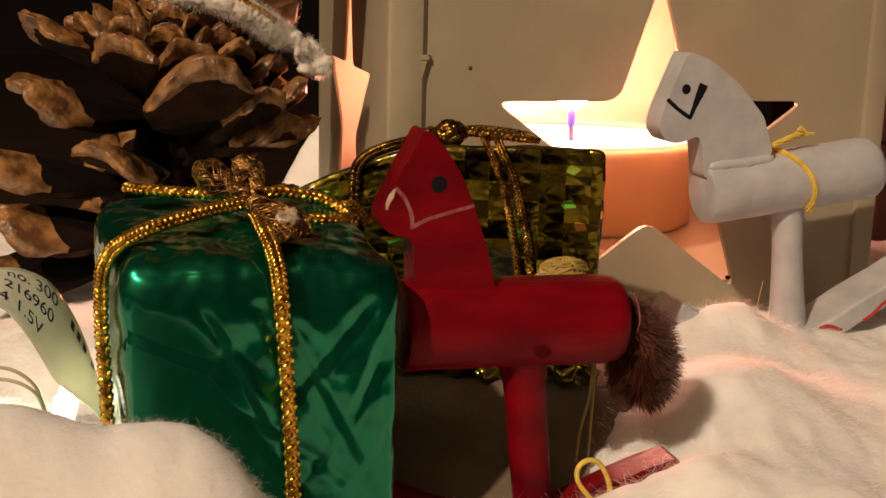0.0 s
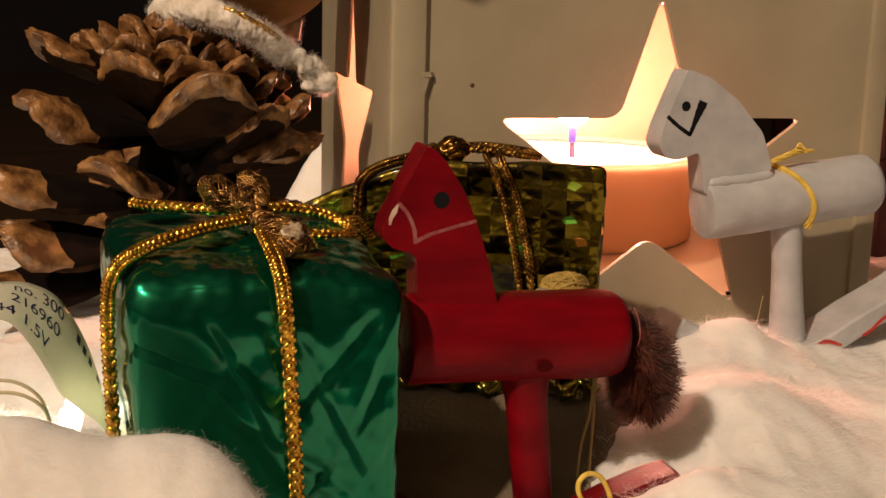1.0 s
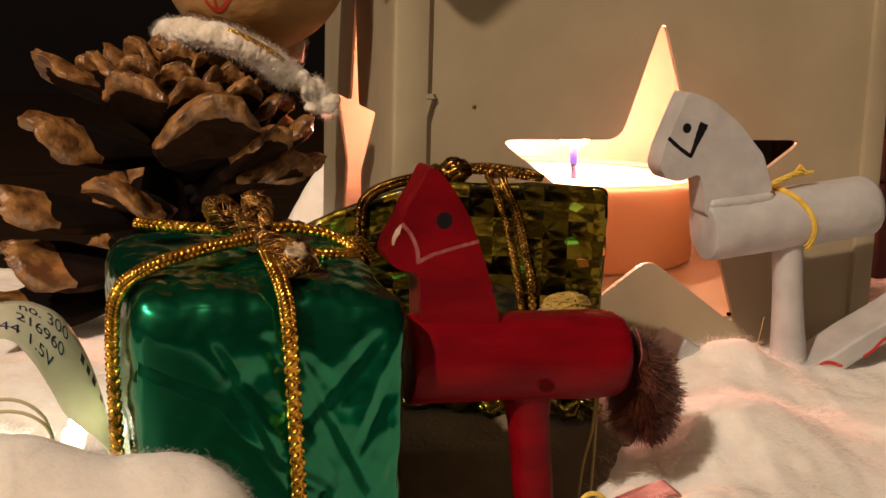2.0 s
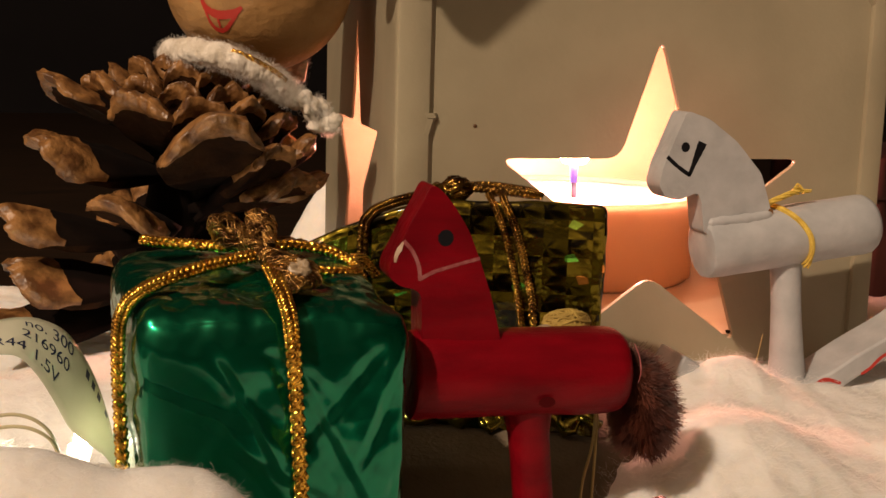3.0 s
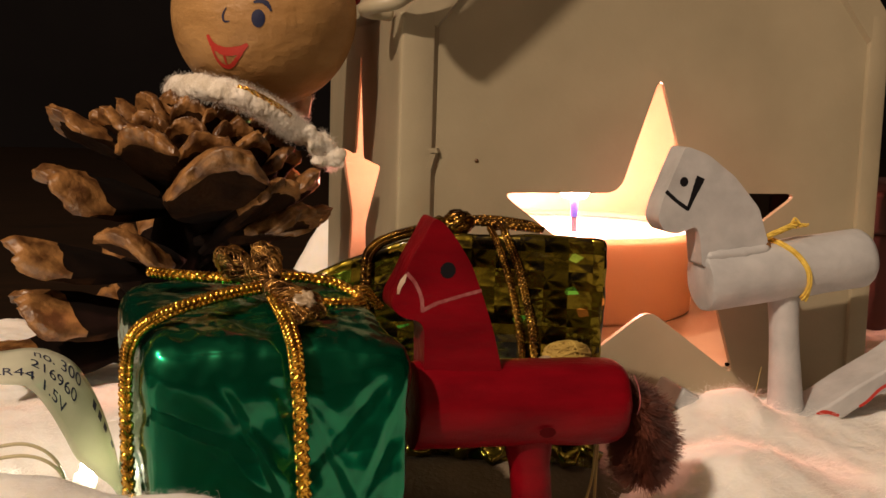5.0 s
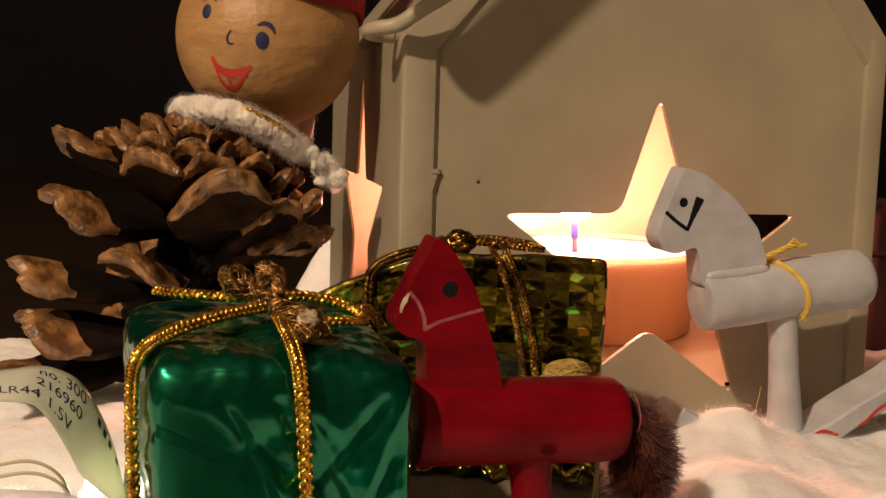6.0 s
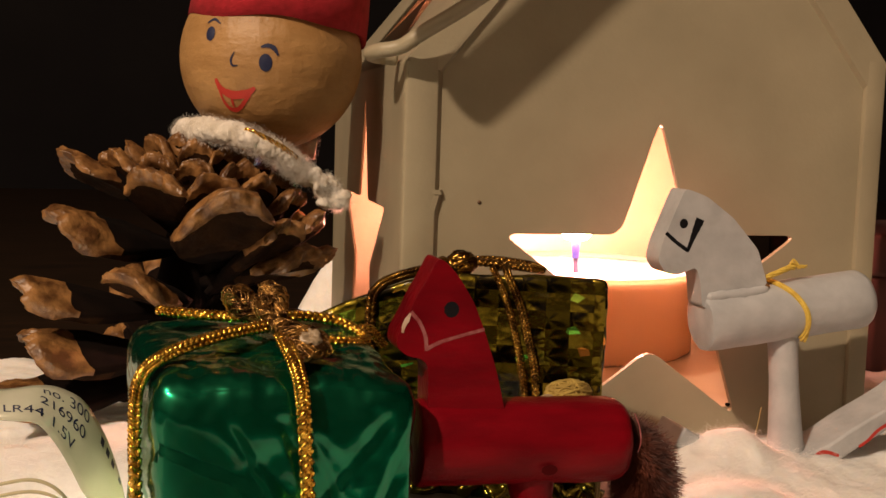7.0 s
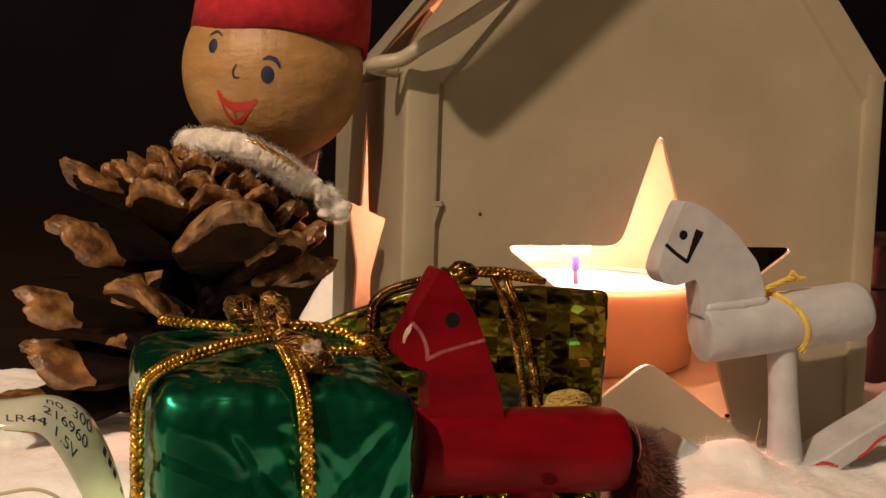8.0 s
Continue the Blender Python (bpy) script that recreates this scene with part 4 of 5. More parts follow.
def gold_gift():
    t = thing("gift", (-34, -17, 1.1), "small gift wrapped in gold prism foil and tied with gold cord", "gift", "small wrapped gifts")
    a = radians(20)
    fr = Vector((-20.1, -30.5, 0))
    ex, ey = Vector((-math.cos(a), math.sin(a), 0)), Vector((math.sin(a), math.cos(a), 0))
    w, d = 34.85, 12.5

    def at(u, v, z):
        p = fr + ex * (w * u) + ey * (d * v)
        return Vector((p.x, p.y, 5.35 + 0.88 * z))

    flat = trilinear([[[at(1, 0, -4.8), at(0, 0, -4.8)], [at(1, 1, -4.8), at(0, 1, -4.8)]],
                      [[at(1, 0, 26.0), at(0, 0, 25.6)], [at(1, 1, 23.6), at(0, 1, 23.0)]]])

    def box(u, v, wz):
        p = flat(u, v, wz)
        over = max(0.0, 0.1 - u) / 1.1
        p.z -= 6.5 * over ** 1.5 * max(0.0, wz)
        return p

    bm = bmesh.new()
    soft_box(bm, box, 64, 48, lambda p, n: 0.45 * noise.noise(p * 0.12) + 0.12 * noise.noise(p * 0.5))
    part("wrapping", bm, gold_foil, t)

    def on_face(f, z, out=0.5):
        p = at(f, 0, z) - ey * out
        return tuple(p)

    cord_part(t, [tuple(at(0.36, 0.45, 25.9)), tuple(at(0.33, 0.12, 26.6)), on_face(0.315, 25.6, 0.6), on_face(0.275, 22), on_face(0.24, 17), on_face(0.215, 11.5), on_face(0.20, -1)], 0.52, mat=bronze_cord)
    cord_part(t, [tuple(at(0.37, 0.10, 26.4)), on_face(0.345, 25.0, 0.6), on_face(0.31, 21.5), on_face(0.28, 17), on_face(0.255, 12), on_face(0.245, 8)], 0.42, "cord_end", mat=bronze_cord)
    cord_part(t, [tuple(at(0.50, 0.25, 26.5)), tuple(at(0.60, 0.18, 25.6)), tuple(at(0.68, 0.10, 24.7)), tuple(at(0.735, 0.01, 23.5)), on_face(0.757, 21), on_face(0.755, 12), on_face(0.75, -1)], 0.72, mat=bronze_cord)
    cord_part(t, [tuple(at(0.50, 0.2, 26.9)), tuple(at(0.40, 0.14, 27.0)), tuple(at(0.27, 0.12, 26.6)), tuple(at(0.20, 0.16, 26.3))], 0.55, "bow_loop", mat=bronze_cord)
    cord_part(t, [tuple(at(0.49, 0.22, 26.9)), tuple(at(0.38, 0.26, 27.3)), tuple(at(0.26, 0.24, 26.9)), tuple(at(0.21, 0.20, 26.4))], 0.5, "bow_loop", mat=bronze_cord)
    wound("knot", t, tuple(at(0.47, 0.14, 26.4)), 1.6, 1.5, 9, 0.42, bronze_cord, "gold cord knot", 7)
    wound("knot", t, tuple(at(0.53, 0.14, 26.2)), 1.5, 0.9, 6, 0.4, bronze_cord, "gold cord knot", 9)
    # pleated foil that sticks out at the foot
    bm = bmesh.new()
    way = [at(1 - k / 60, 0, -1.6) - ey * (0.9 + 0.5 * math.sin(k * 1.3)) + Vector((0, 0, 0.7 * math.sin(k * 0.9))) for k in range(61)]
    tube(bm, way, [0.9 + 0.3 * math.sin(k * 2.1) for k in range(61)], 8, flat=0.7)
    part("pleat", bm, gold_foil, t, "crumpled edge of gold foil")
    return t


green_gift()
gold_gift()

# ---------------------------------------------------------------- pine cone figure
AX0, AX1 = Vector((-68.5, 7, 0)), Vector((-60, 4, 43))
# tips of the scales that stand out: x, y, z, width, rise in degrees
FRONT_SCALES = [
    (-78.2, -3.7, 39.6, 6.2, 24), (-73.1, -4.1, 39.9, 5.6, 40), (-69.2, -10.5, 38.2, 8.0, 32), (-71.1, 1.6, 41.0, 4.6, 50), (-68.1, -3.9, 39.7, 5.2, 50),
    (-67.8, 0.1, 41.6, 4.8, 58), (-63.3, -3.8, 41.4, 4.8, 60), (-63.7, -7.9, 39.2, 5.2, 52), (-59.3, -4.8, 41.0, 4.8, 58), (-58.3, -7.5, 39.1, 5.4, 52),
]
OUTER_SCALES = [
    (-61.7, -10.6, 37.4, 7.2, 34), (-56.2, -9.8, 37.3, 5.4, 36), (-60.8, -15.5, 35.6, 11.4, 27), (-52.9, -11.4, 32.5, 6.2, 32), (-53.1, -4.7, 37.9, 4.8, 50),
    (-51.3, -5.1, 35.7, 5.0, 45), (-55.3, -3.1, 40.2, 4.4, 58), (-48.3, -4.2, 32.6, 6.6, 28), (-46.4, -1.6, 28.0, 7.2, 16), (-49.8, -7.6, 28.6, 7.4, 18), (-65.4, -0.6, 42.0, 3.4, 62),
]
LEFT_SCALES = [
    (-78.6, -8.0, 32.8, 8.6, 16), (-83.6, -3.0, 24.2, 7.6, 12), (-82.4, -4.0, 17.6, 9.4, 10), (-71.0, -13.0, 26.2, 8.6, 14), (-86.0, -4.0, 11.0, 8.0, 5), (-49.0, -3.0, 20.0, 6.0, 20),
]


def scale_piece(bm, tip, wid, rise, rng, roll=0.0):
    """One woody scale: a narrow root, a thick rounded shell, and a blunt pad at its end that turns outward and up."""
    tip = Vector(tip)
    f = max(0.0, min(1.0, tip.z / 43))
    foot = AX0.lerp(AX1, f)
    flat = Vector((tip.x - foot.x, tip.y - foot.y, 0))
    out = flat.normalized()
    pad_tilt = radians(max(4, rise - 30))
    rise = radians(rise + rng.uniform(-3, 3))
    d = out * math.cos(rise) + Vector((0, 0, math.sin(rise)))
    n = Vector((0, 0, 1)) * math.cos(rise) - out * math.sin(rise)
    side = Vector((-out.y, out.x, 0))
    reach = max(flat.length, 5.0) / math.cos(rise)
    reach = min(reach, 19.0)
    root = tip - d * reach
    turn = radians(roll + rng.uniform(-7, 7))
    side, n = side * math.cos(turn) + n * math.sin(turn), n * math.cos(turn) - side * math.sin(turn)
    half = wid / 2
    seed = Vector((rng.uniform(0, 50), rng.uniform(0, 50), 0))
    lean = rng.uniform(-0.14, 0.14)
    droop, fat = rng.uniform(0.24, 0.32), rng.uniform(0.11, 0.15)
    nu, nv, nc = 14, 20, 9

    def mid(s, v):
        round_off = half * rng_round * (1 - math.sqrt(max(0.0, 1 - 0.97 * v ** 4))) * s ** 3 * 1.2
        w = half * (0.30 + 0.72 * math.sin(math.pi / 2 * min(1.0, s / 0.68)) ** 1.4)
        notch = half * (0.5 * noise.noise(Vector((v * 1.6, 0, 0)) + seed) + 0.42 * abs(noise.noise(Vector((v * 3.4, 4, 0)) + seed))) * s ** 4
        return root + d * (reach * s - round_off - notch + lean * half * v * s ** 3) + side * (w * v) + n * (0.7 * math.sin(s * 2.2) - droop * wid * v * v * s)

    rng_round = rng.uniform(0.6, 0.8)

    def rough(p, s):
        return (0.45 * noise.noise(p * 0.4 + seed) + 0.75 * (0.32 - abs(noise.noise(p * 0.55 + seed))) + 0.26 * noise.noise(p * 1.3 + seed)) * s

    def upper(s, v):
        p = mid(s, v)
        return p + n * (0.18 + rough(p, s) - 0.05 * wid * s * math.exp(-(v / 0.35) ** 2) * (1 - s ** 4))

    def under(s, v):
        p = mid(s, v)
        thick = 0.3 + wid * max(0.0, 1 - v ** 4) ** 0.5 * (fat * (0.3 + 0.7 * s) + 0.20 * math.sin(math.pi * min(1.0, s * 0.98)) ** 1.2)
        return p - n * (thick + 0.6 * rough(p, s))

    pad = 1 - min(0.45, fat * wid * math.tan(pad_tilt) / reach)
    vs = [2 * j / nv - 1 for j in range(nv + 1)]
    top = [[bm.verts.new(upper(i / nu, v)) for v in vs] for i in range(nu + 1)]
    low = [[bm.verts.new(under(pad * i / nu, v)) for v in vs] for i in range(nu + 1)]
    for k in range(1, nc):
        g = k / nc
        row = []
        for j, v in enumerate(vs):
            a, b = under(pad, v), upper(1.0, v)
            swell = math.sqrt(max(0.0, 1 - v * v))
            bulge = 0.07 * wid * math.sin(math.pi * g) ** 0.8 * swell + 0.05 * wid * math.exp(-((g - 0.55) / 0.10) ** 2) * swell
            bulge += 0.05 * wid * math.exp(-((v - lean) / 0.12) ** 2) * math.sin(math.pi * g)
            p = a.lerp(b, g)
            face = (d * math.cos(pad_tilt) - n * math.sin(pad_tilt))
            row.append(bm.verts.new(p + face * (bulge + 0.5 * rough(p * 1.3, 1))))
        low.append(row)
    low.append(top[nu])
    # roots take the painted shade black, undersides the shade-deepened brown
    skin_from = 0.66
    for i in range(nu):
        for j in range(nv):
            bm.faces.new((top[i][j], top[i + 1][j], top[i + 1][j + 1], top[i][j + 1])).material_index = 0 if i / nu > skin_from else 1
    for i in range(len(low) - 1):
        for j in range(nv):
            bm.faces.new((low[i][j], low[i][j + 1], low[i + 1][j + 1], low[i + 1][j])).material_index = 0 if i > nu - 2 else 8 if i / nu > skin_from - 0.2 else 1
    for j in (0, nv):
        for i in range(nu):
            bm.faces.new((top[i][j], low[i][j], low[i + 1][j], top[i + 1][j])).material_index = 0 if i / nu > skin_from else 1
        bm.faces.new([top[nu][j]] + [low[i][j] for i in range(nu, len(low) - 1)])


BALL, BALL_R = Vector((-53.3, 4.0, 52.2)), 11.6


def on_ball(lon, lat, lift=0.0):
    """A place on the wooden ball, in degrees to the right of -y and up."""
    a, b = radians(lon), radians(lat)
    return BALL + Vector((math.sin(a) * math.cos(b), -math.cos(a) * math.cos(b), math.sin(b))) * (BALL_R + lift)


def ball_patch(bm, ring, mat):
    """A painted patch that follows the ball. ring: (lon, lat) round it."""
    cx, cy = sum(p[0] for p in ring) / len(ring), sum(p[1] for p in ring) / len(ring)
    mid = bm.verts.new(on_ball(cx, cy, 0.10))
    half = [bm.verts.new(on_ball((p[0] + cx) / 2, (p[1] + cy) / 2, 0.09)) for p in ring]
    edge = [bm.verts.new(on_ball(p[0], p[1], 0.05)) for p in ring]
    n = len(ring)
    for k in range(n):
        j = (k + 1) % n
        bm.faces.new((half[k], half[j], mid)).material_index = mat
        bm.faces.new((edge[k], edge[j], half[j], half[k])).material_index = mat


def ball_stroke(bm, pts, width, mat):
    """A brush stroke on the ball through (lon, lat) points; width in degrees."""
    way = smooth_path([(a, b, 0) for a, b in pts], 8 * len(pts))
    n = len(way) - 1
    prev = None
    for i, p in enumerate(way):
        d = (way[min(i + 1, n)] - way[max(i - 1, 0)]).normalized()
        w = width * (0.35 + 0.65 * math.sin(math.pi * min(1, max(0, i / n)))) * (1 + 0.3 * noise.noise(p)) / 2
        pair = [bm.verts.new(on_ball(p.x - d.y * w, p.y + d.x * w, 0.07)), bm.verts.new(on_ball(p.x + d.y * w, p.y - d.x * w, 0.07))]
        if prev:
            bm.faces.new((prev[0], prev[1], pair[1], pair[0])).material_index = mat
        prev = pair


def figure():
    bm = bmesh.new()
    # the axis wears the same painted shade black
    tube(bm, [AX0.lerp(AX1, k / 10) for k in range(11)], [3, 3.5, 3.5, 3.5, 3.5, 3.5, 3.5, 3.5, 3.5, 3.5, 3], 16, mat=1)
    rng = random.Random(5)
    for x, y, z, w, rise in FRONT_SCALES + OUTER_SCALES:
        scale_piece(bm, (x, y, z), w, rise, rng)
    for x, y, z, w, rise in LEFT_SCALES:
        scale_piece(bm, (x, y, z), w, rise, rng, -25)
    for i in range(9):
        ang = radians(180 + 22 * i)
        scale_piece(bm, (AX1.x - 0.8 + 6.0 * math.cos(ang), AX1.y + 6.0 * math.sin(ang), 41.0 + rng.uniform(-0.4, 0.4)), 4.4, 62, rng)
    for i in range(34):
        f = 0.10 + 0.85 * i / 34
        ang = radians((15 if f > 0.55 else 55) + (i * 137.5) % (85 if f > 0.55 else 60))
        r = 16.5 if f < 0.6 else 16.5 - 20 * (f - 0.6)
        c = AX0.lerp(AX1, f)
        scale_piece(bm, (c.x + r * math.cos(ang), c.y + r * math.sin(ang), c.z), 10 - 4.5 * f, 15 + 40 * f, rng)
    # wooden ball
    n0 = len(bm.verts)
    bmesh.ops.create_uvsphere(bm, u_segments=56, v_segments=36, radius=BALL_R, matrix=Matrix.Translation(BALL))
    bm.verts.ensure_lookup_table()
    ball_verts = set(bm.verts[n0:])
    for f in bm.faces:
        if f.verts[0] in ball_verts:
            f.material_index = 2
    # painted marks
    for lon, lat, rx, ry in ((-47.2, 11.4, 3.4, 4.4), (-10.8, -5.2, 4.0, 5.2)):
        ball_patch(bm, [(lon + rx * math.cos(k / 18 * math.tau), lat + ry * math.sin(k / 18 * math.tau)) for k in range(18)], 5)
    ball_stroke(bm, [(-51.5, 18.0), (-46.0, 20.3), (-40.8, 17.4)], 1.6, 5)
    ball_stroke(bm, [(-13.6, 3.8), (-9.6, 4.8), (-5.9, 3.3), (-3.4, -0.8)], 2.8, 5)
    ball_stroke(bm, [(-29.6, 0.6), (-31.8, -3.8), (-31.0, -7.2), (-27.6, -7.2)], 1.4, 5)
    ball_stroke(bm, [(-43.6, -15.2), (-40.8, -21.6), (-33.0, -25.2), (-23.2, -24.0), (-17.4, -20.4)], 5.4, 6)
    ball_stroke(bm, [(-42.6, -20.0), (-41.0, -29.5), (-37.2, -34.8), (-30.6, -34.4), (-23.0, -27.0), (-18.5, -21.5)], 3.0, 6)
    ball_stroke(bm, [(-34.5, -26.5), (-34.2, -33.5)], 2.0, 6)
    # felt cap: a rolled cone, a little askew
    cap_axis = Vector((0.13, 0.02, 1)).normalized()
    q = cap_axis.to_track_quat("Z", "Y")
    c0 = Vector((-52.5, 4.2, 56.0))
    rings = []
    for k in range(15):
        f = k / 14
        rr = 11.2 * (1 - f ** 1.7) + 0.25
        rings.append([bm.verts.new(c0 + q @ Vector((rr * math.cos(g / 48 * math.tau), rr * math.sin(g / 48 * math.tau), 44 * f + (0.5 * math.sin(g / 48 * math.tau * 2 + 1) + 0.25 * math.sin(g / 48 * math.tau * 5)) * (1 - f)))) for g in range(48)])
    inner = [bm.verts.new(v.co + (c0 - v.co) * 0.07 + Vector((0, 0, 0.1))) for v in rings[0]]
    deep = [bm.verts.new(v.co + (c0 - v.co) * 0.14 + Vector((0, 0, 8))) for v in rings[0]]
    for a, b in zip([deep, inner] + rings, [inner] + rings):
        for g in range(48):
            bm.faces.new((a[g], a[(g + 1) % 48], b[(g + 1) % 48], b[g])).material_index = 3
    bm.faces.new(rings[-1]).material_index = 3
    # woolly collar with a loose end, and the gold thread on it
    collar = smooth_path([(-46, 12, 40.5), (-56, 14, 42), (-62.8, 9, 42.4), (-64.0, 2, 42.6), (-61.7, -4.6, 42.9), (-57.8, -7.3, 42.2), (-54.0, -7.2, 40.5), (-52.0, -6.5, 39.2), (-50.6, -5.6, 38.1)], 300)
    seg, rings = 30, []
    for k, (p, a, u) in enumerate(frame_along(collar)):
        thick = 1.5 if k < 170 else 1.5 - 0.75 * (k - 170) / 130
        ring = []
        for g in range(seg):
            d = a * math.cos(g / seg * math.tau) + u * math.sin(g / seg * math.tau)
            q = p + d * thick
            r = thick + 0.34 * noise.noise(q * 0.55) + 0.30 * (0.35 - abs(noise.noise(q * 1.1))) + 0.15 * noise.noise(q * 2.6)
            ring.append(bm.verts.new(p + d * max(0.5, r)))
        rings.append(ring)
    for r0, r1 in zip(rings, rings[1:]):
        for g in range(seg):
            bm.faces.new((r0[g], r0[(g + 1) % seg], r1[(g + 1) % seg], r1[g])).material_index = 4
    bm.faces.new(rings[0][::-1]).material_index = 4
    bm.faces.new(rings[-1]).material_index = 4
    fuzz(bm, collar, 1.55, 26000, 0.42, rng, 9, 0.009)
    strand = [p + Vector((0.2, -0.9, 0.9)) for p in collar[185:270:3]]
    cord(bm, strand, 0.35, mat=7)
    # loose tufts at the end of the collar
    for k in range(11):
        c = Vector((-50.4 + 0.44 * k + rng.uniform(-0.9, 0.9), -4.6 + rng.uniform(-1.2, 0.6), 38.0 - 0.30 * k + rng.uniform(-1.5, 1.3)))
        start = len(bm.verts)
        size = rng.uniform(0.6, 1.25)
        bmesh.ops.create_icosphere(bm, subdivisions=3, radius=size, matrix=Matrix.Translation(c))
        bm.verts.ensure_lookup_table()
        tuft = set(bm.verts[start:])
        for v in tuft:
            v.co += (v.co - c) * (0.9 * noise.noise(v.co * 0.9) + 0.5 * noise.noise(v.co * 2.4))
            for f in v.link_faces:
                f.material_index = 4
        fuzz(bm, [c, c + Vector((0.1, 0, 0.1))], size, 900, 0.8, rng, 9, 0.010)
    # the figure stands a little behind the gifts, beside the lantern
    for v in bm.verts:
        v.co = v.co * 1.1 + Vector((7.3, 15.2, -4.46))
    solo("pine_cone_figure", bm, [cone_skin, cone_shade_and_dark_bits, wood, felt, collar_wool, blue_ink, red_ink, gold_cord, cone_under_shaded, fibre], (-65.3, 19.6, -7.7),
         "pine cone figure with wooden ball, red felt cap, white collar", "figurine")


figure()

# ---------------------------------------------------------------- label strip and small lamp


def lettering(text, size):
    """Flat letters as points and faces, in units of the strip."""
    cu = bpy.data.curves.new("lettering", "FONT")
    cu.body, cu.size = text, size
    ob = new("lettering", cu)
    dg = bpy.context.evaluated_depsgraph_get()
    me = ob.evaluated_get(dg).to_mesh()
    pts = [(v.co.x, v.co.y) for v in me.vertices]
    polys = [tuple(p.vertices) for p in me.polygons]
    ob.evaluated_get(dg).to_mesh_clear()
    bpy.data.objects.remove(ob)
    bpy.data.curves.remove(cu)
    return pts, polys


UPPER = [(-90, -28, 15.5), (-85.5, -30.2, 17.1), (-82.2, -31, 17.6), (-80.2, -31, 17.8), (-78.2, -31, 17.5), (-75.8, -31, 16.0), (-73.8, -31, 12.5), (-72.4, -31.2, 8.4), (-71.7, -31.6, 5.2), (-71.2, -32, 3.2)]
LOWER = [(-89, -33, 13.8), (-85, -34.2, 15.2), (-82.0, -35, 15.3), (-80.0, -35, 14.9), (-78.3, -35, 12.8), (-76.8, -35, 10.0), (-75.6, -35, 7.6), (-73.9, -35, 6.0), (-72.6, -35, 4.9), (-71.6, -35, 3.4)]


def label_strip():
    t = thing("label_strip", (-78, -33, 2), "curled strip of clear film printed with small dark letters", "label")
    N = 60
    up, lo = smooth_path(UPPER, N), smooth_path(LOWER, N)

    def place(u, v, lift):
        """u along the strip 0..1, v across from the lower edge 0..1."""
        f = max(0.0, min(0.9999, u)) * N
        k = int(f)
        a, b = up[k].lerp(up[k + 1], f - k), lo[k].lerp(lo[k + 1], f - k)
        along = (up[k + 1] - up[k] + lo[k + 1] - lo[k]).normalized()
        nor = along.cross(a - b).normalized()
        if nor.y > 0:
            nor = -nor
        return b.lerp(a, v) + nor * (lift + 0.5 * math.sin(math.pi * v))

    bm = bmesh.new()
    rows = [[bm.verts.new(place(i / N, j / 8, 0)) for j in range(9)] for i in range(N + 1)]
    back = [[bm.verts.new(place(i / N, j / 8, -0.12)) for j in range(9)] for i in range(N + 1)]
    for i in range(N):
        for j in range(8):
            bm.faces.new((rows[i][j], rows[i + 1][j], rows[i + 1][j + 1], rows[i][j + 1]))
            bm.faces.new((back[i][j], back[i][j + 1], back[i + 1][j + 1], back[i + 1][j]))
        bm.faces.new((rows[i][0], back[i][0], back[i + 1][0], rows[i + 1][0]))
        bm.faces.new((rows[i][8], rows[i + 1][8], back[i + 1][8], back[i][8]))
    film = part("film", bm, tape_film, t)
    mids = [up[k].lerp(lo[k], 0.4) for k in range(N + 1)]
    run = [0.0]
    for p0, p1 in zip(mids, mids[1:]):
        run.append(run[-1] + (p1 - p0).length)

    def at_mm(mm):
        """The strip's own measure at a length along it."""
        for k in range(N):
            if run[k + 1] >= mm:
                return (k + (mm - run[k]) / (run[k + 1] - run[k])) / N
        return 1.0

    start = run[int(N * 2.9 / 9)]
    wide = 5.0
    for text, off, row in (("no. 300", 0.6, 0.74), ("216960", 0.3, 0.47), ("LR44 1.5V", -3.0, 0.18)):
        pts, polys = lettering(text, 1.25)
        bm = bmesh.new()
        vs = [bm.verts.new(place(at_mm(start + off + x * 1.45), row + y / wide, 0.05)) for x, y in pts]
        for p in polys:
            bm.faces.new([vs[i] for i in p])
        part("printed_line", bm, blue_ink, film, "line of small dark print")
    for off in (8.2, 9.3, 10.4, 12.0):
        bm = bmesh.new()
        vs = [bm.verts.new(place(at_mm(start + off + a), 0.76 + b, 0.05)) for a, b in ((0, 0), (0.6, 0), (0.6, 0.13), (0, 0.13))]
        bm.faces.new(vs)
        part("printed_bar", bm, blue_ink, film, "unreadable dark print")
    return t


label_strip()


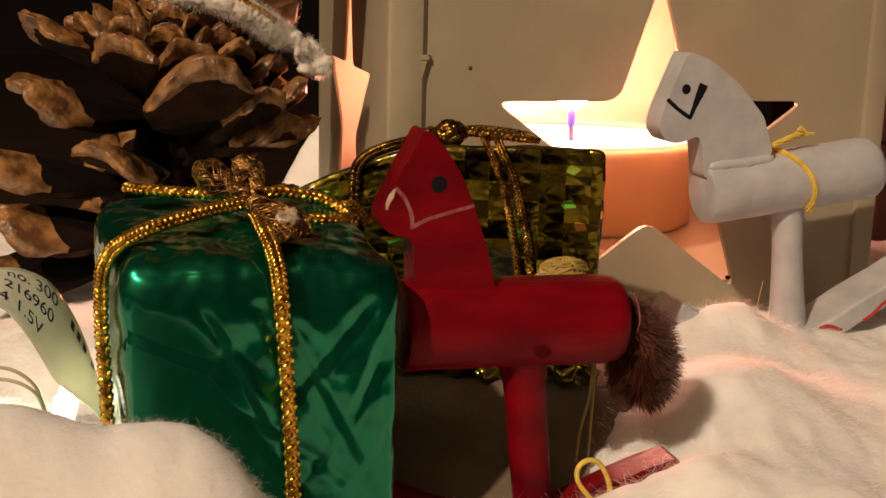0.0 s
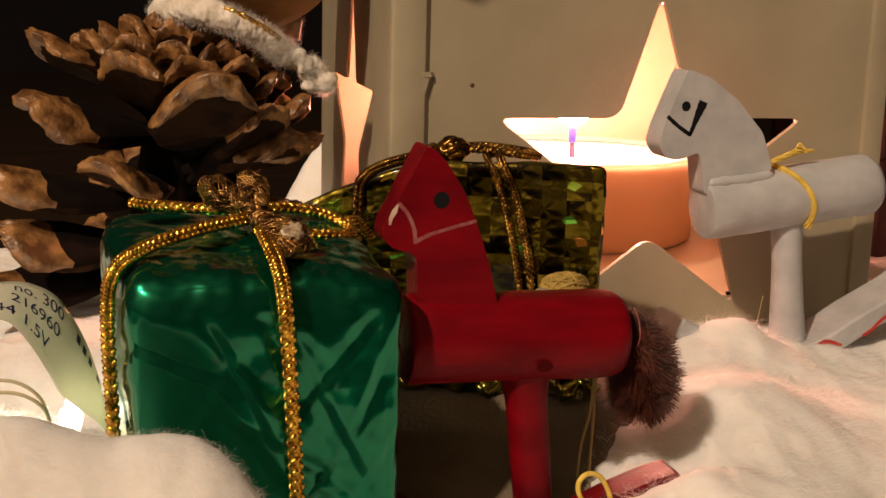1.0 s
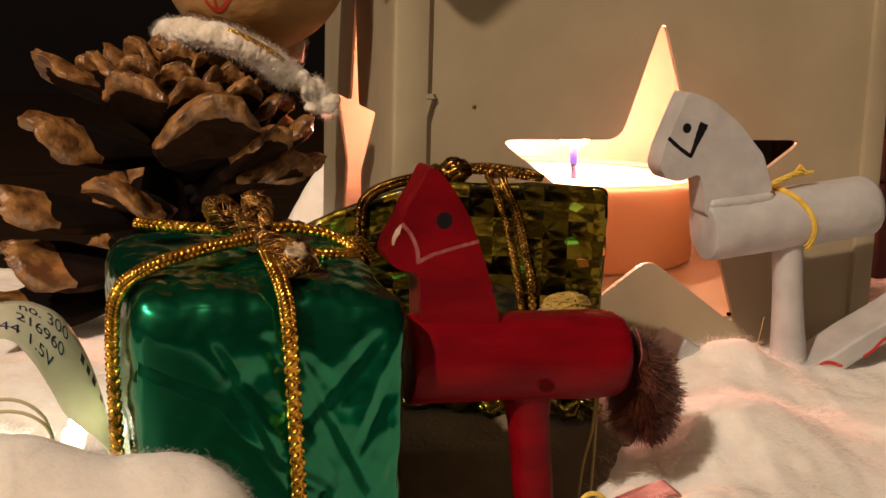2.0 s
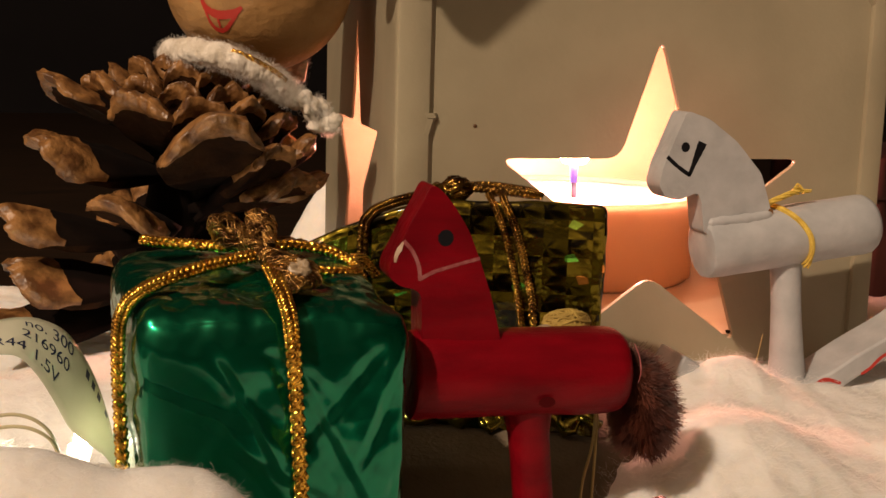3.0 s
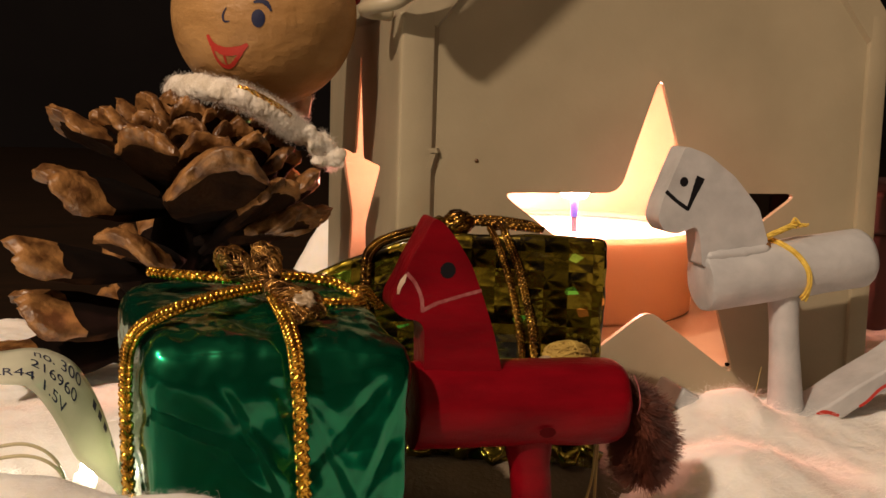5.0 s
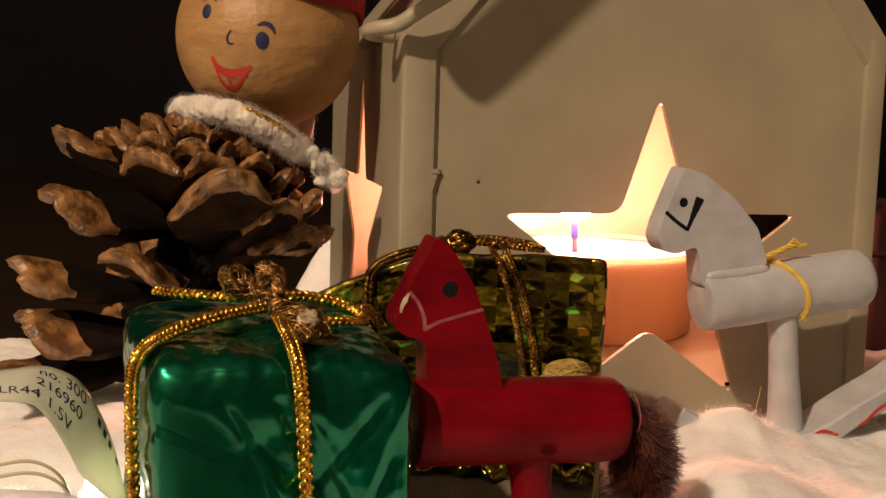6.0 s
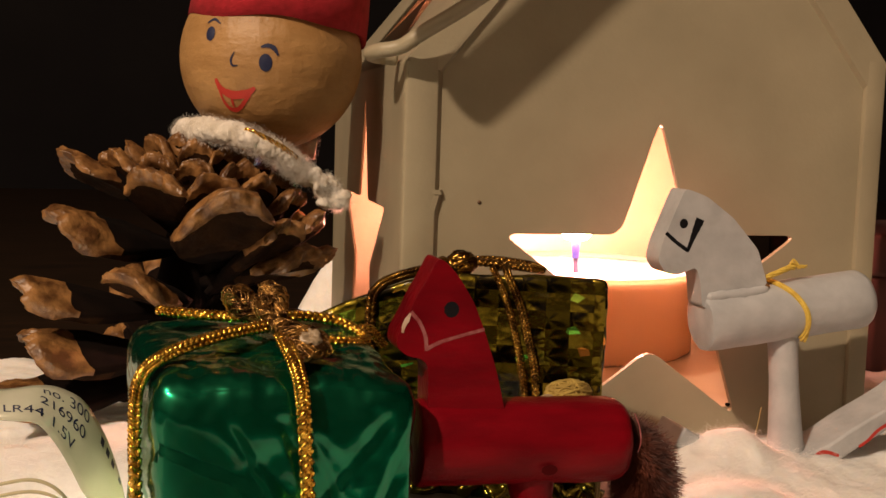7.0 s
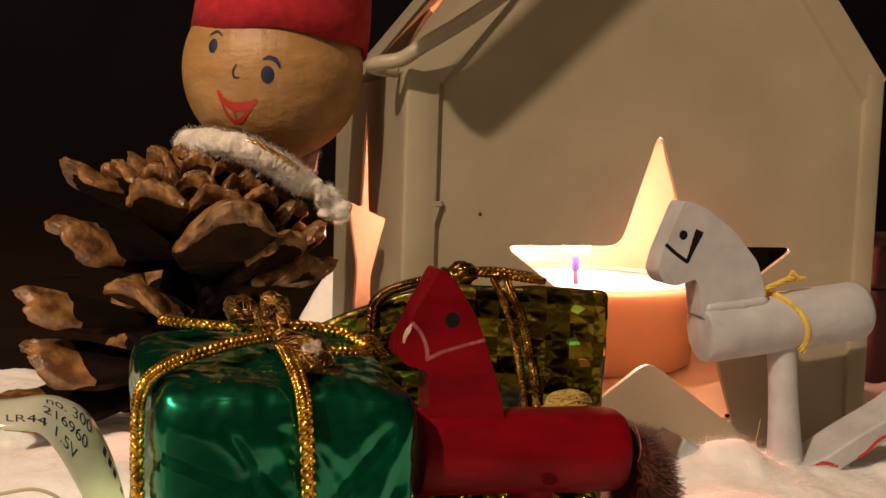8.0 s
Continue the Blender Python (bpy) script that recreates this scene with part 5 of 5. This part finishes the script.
def small_lamp():
    t = thing("small_lamp", (-75.4, -30.2, 1.5), "tiny warm white bulb on a pale cable in the wool", "lamp")
    bm = bmesh.new()
    lathe(bm, [(0, 0), (0.6, 0.1), (0.7, 0.6), (0.7, 1.4), (0.5, 1.9), (0, 2.1)], (-75.0, -30.2, 4.4), (0.2, -0.1, 1), 16)
    part("bulb", bm, bulb_glow, t, "glowing warm white bulb")
    bm = bmesh.new()
    lathe(bm, [(0, 0), (1.1, 0), (1.2, 2.6), (1.0, 2.8), (0, 2.8)], (-75.5, -30.0, 1.7), (0.2, -0.1, 1), 16)
    part("socket", bm, clear_plastic, t)
    for dz in (0, -1.1):
        bm = bmesh.new()
        tube(bm, smooth_path([(-92, -40, 9.0 + dz), (-84, -39, 10.2 + dz), (-80, -38.5, 10.4 + dz), (-77.4, -38.0, 8.4 + dz * 0.6), (-76.4, -35.8, 4.2), (-75.5, -30.2, 2.4)], 30), 0.17, 8)
        part("cable", bm, pale_cable, t, "thin straw-coloured cable")
    return t


small_lamp()

# unseen bar added above the table, before the gifts, to shadow the lantern front
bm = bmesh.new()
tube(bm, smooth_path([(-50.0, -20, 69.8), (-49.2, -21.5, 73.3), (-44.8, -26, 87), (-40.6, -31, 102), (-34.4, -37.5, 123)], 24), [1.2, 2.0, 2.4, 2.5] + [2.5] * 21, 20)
solo("shadow_bar", bm, felt, (-50.2, -20, 69), "unseen red felt bar added above the gifts to shadow the lantern", "ornament")


def dark_box():
    """A lidded box in the dark behind the lantern."""
    t = thing("box", (78, 55, -1), "dark red lidded cardboard box behind the lantern", "box")
    for name, lo, hi in (("carton", (61, 38, -1), (95, 72, 20)), ("lid", (60, 37, 19), (96, 73, 27))):
        bm = bmesh.new()
        c = [(a + b) / 2 for a, b in zip(lo, hi)]
        h = [(b - a) / 2 for a, b in zip(lo, hi)]
        soft_box(bm, lambda u, v, w: Vector((c[0] + h[0] * u, c[1] + h[1] * v, c[2] + h[2] * w)), 12, 24)
        part(name, bm, box_card, t)
    return t


dark_box()
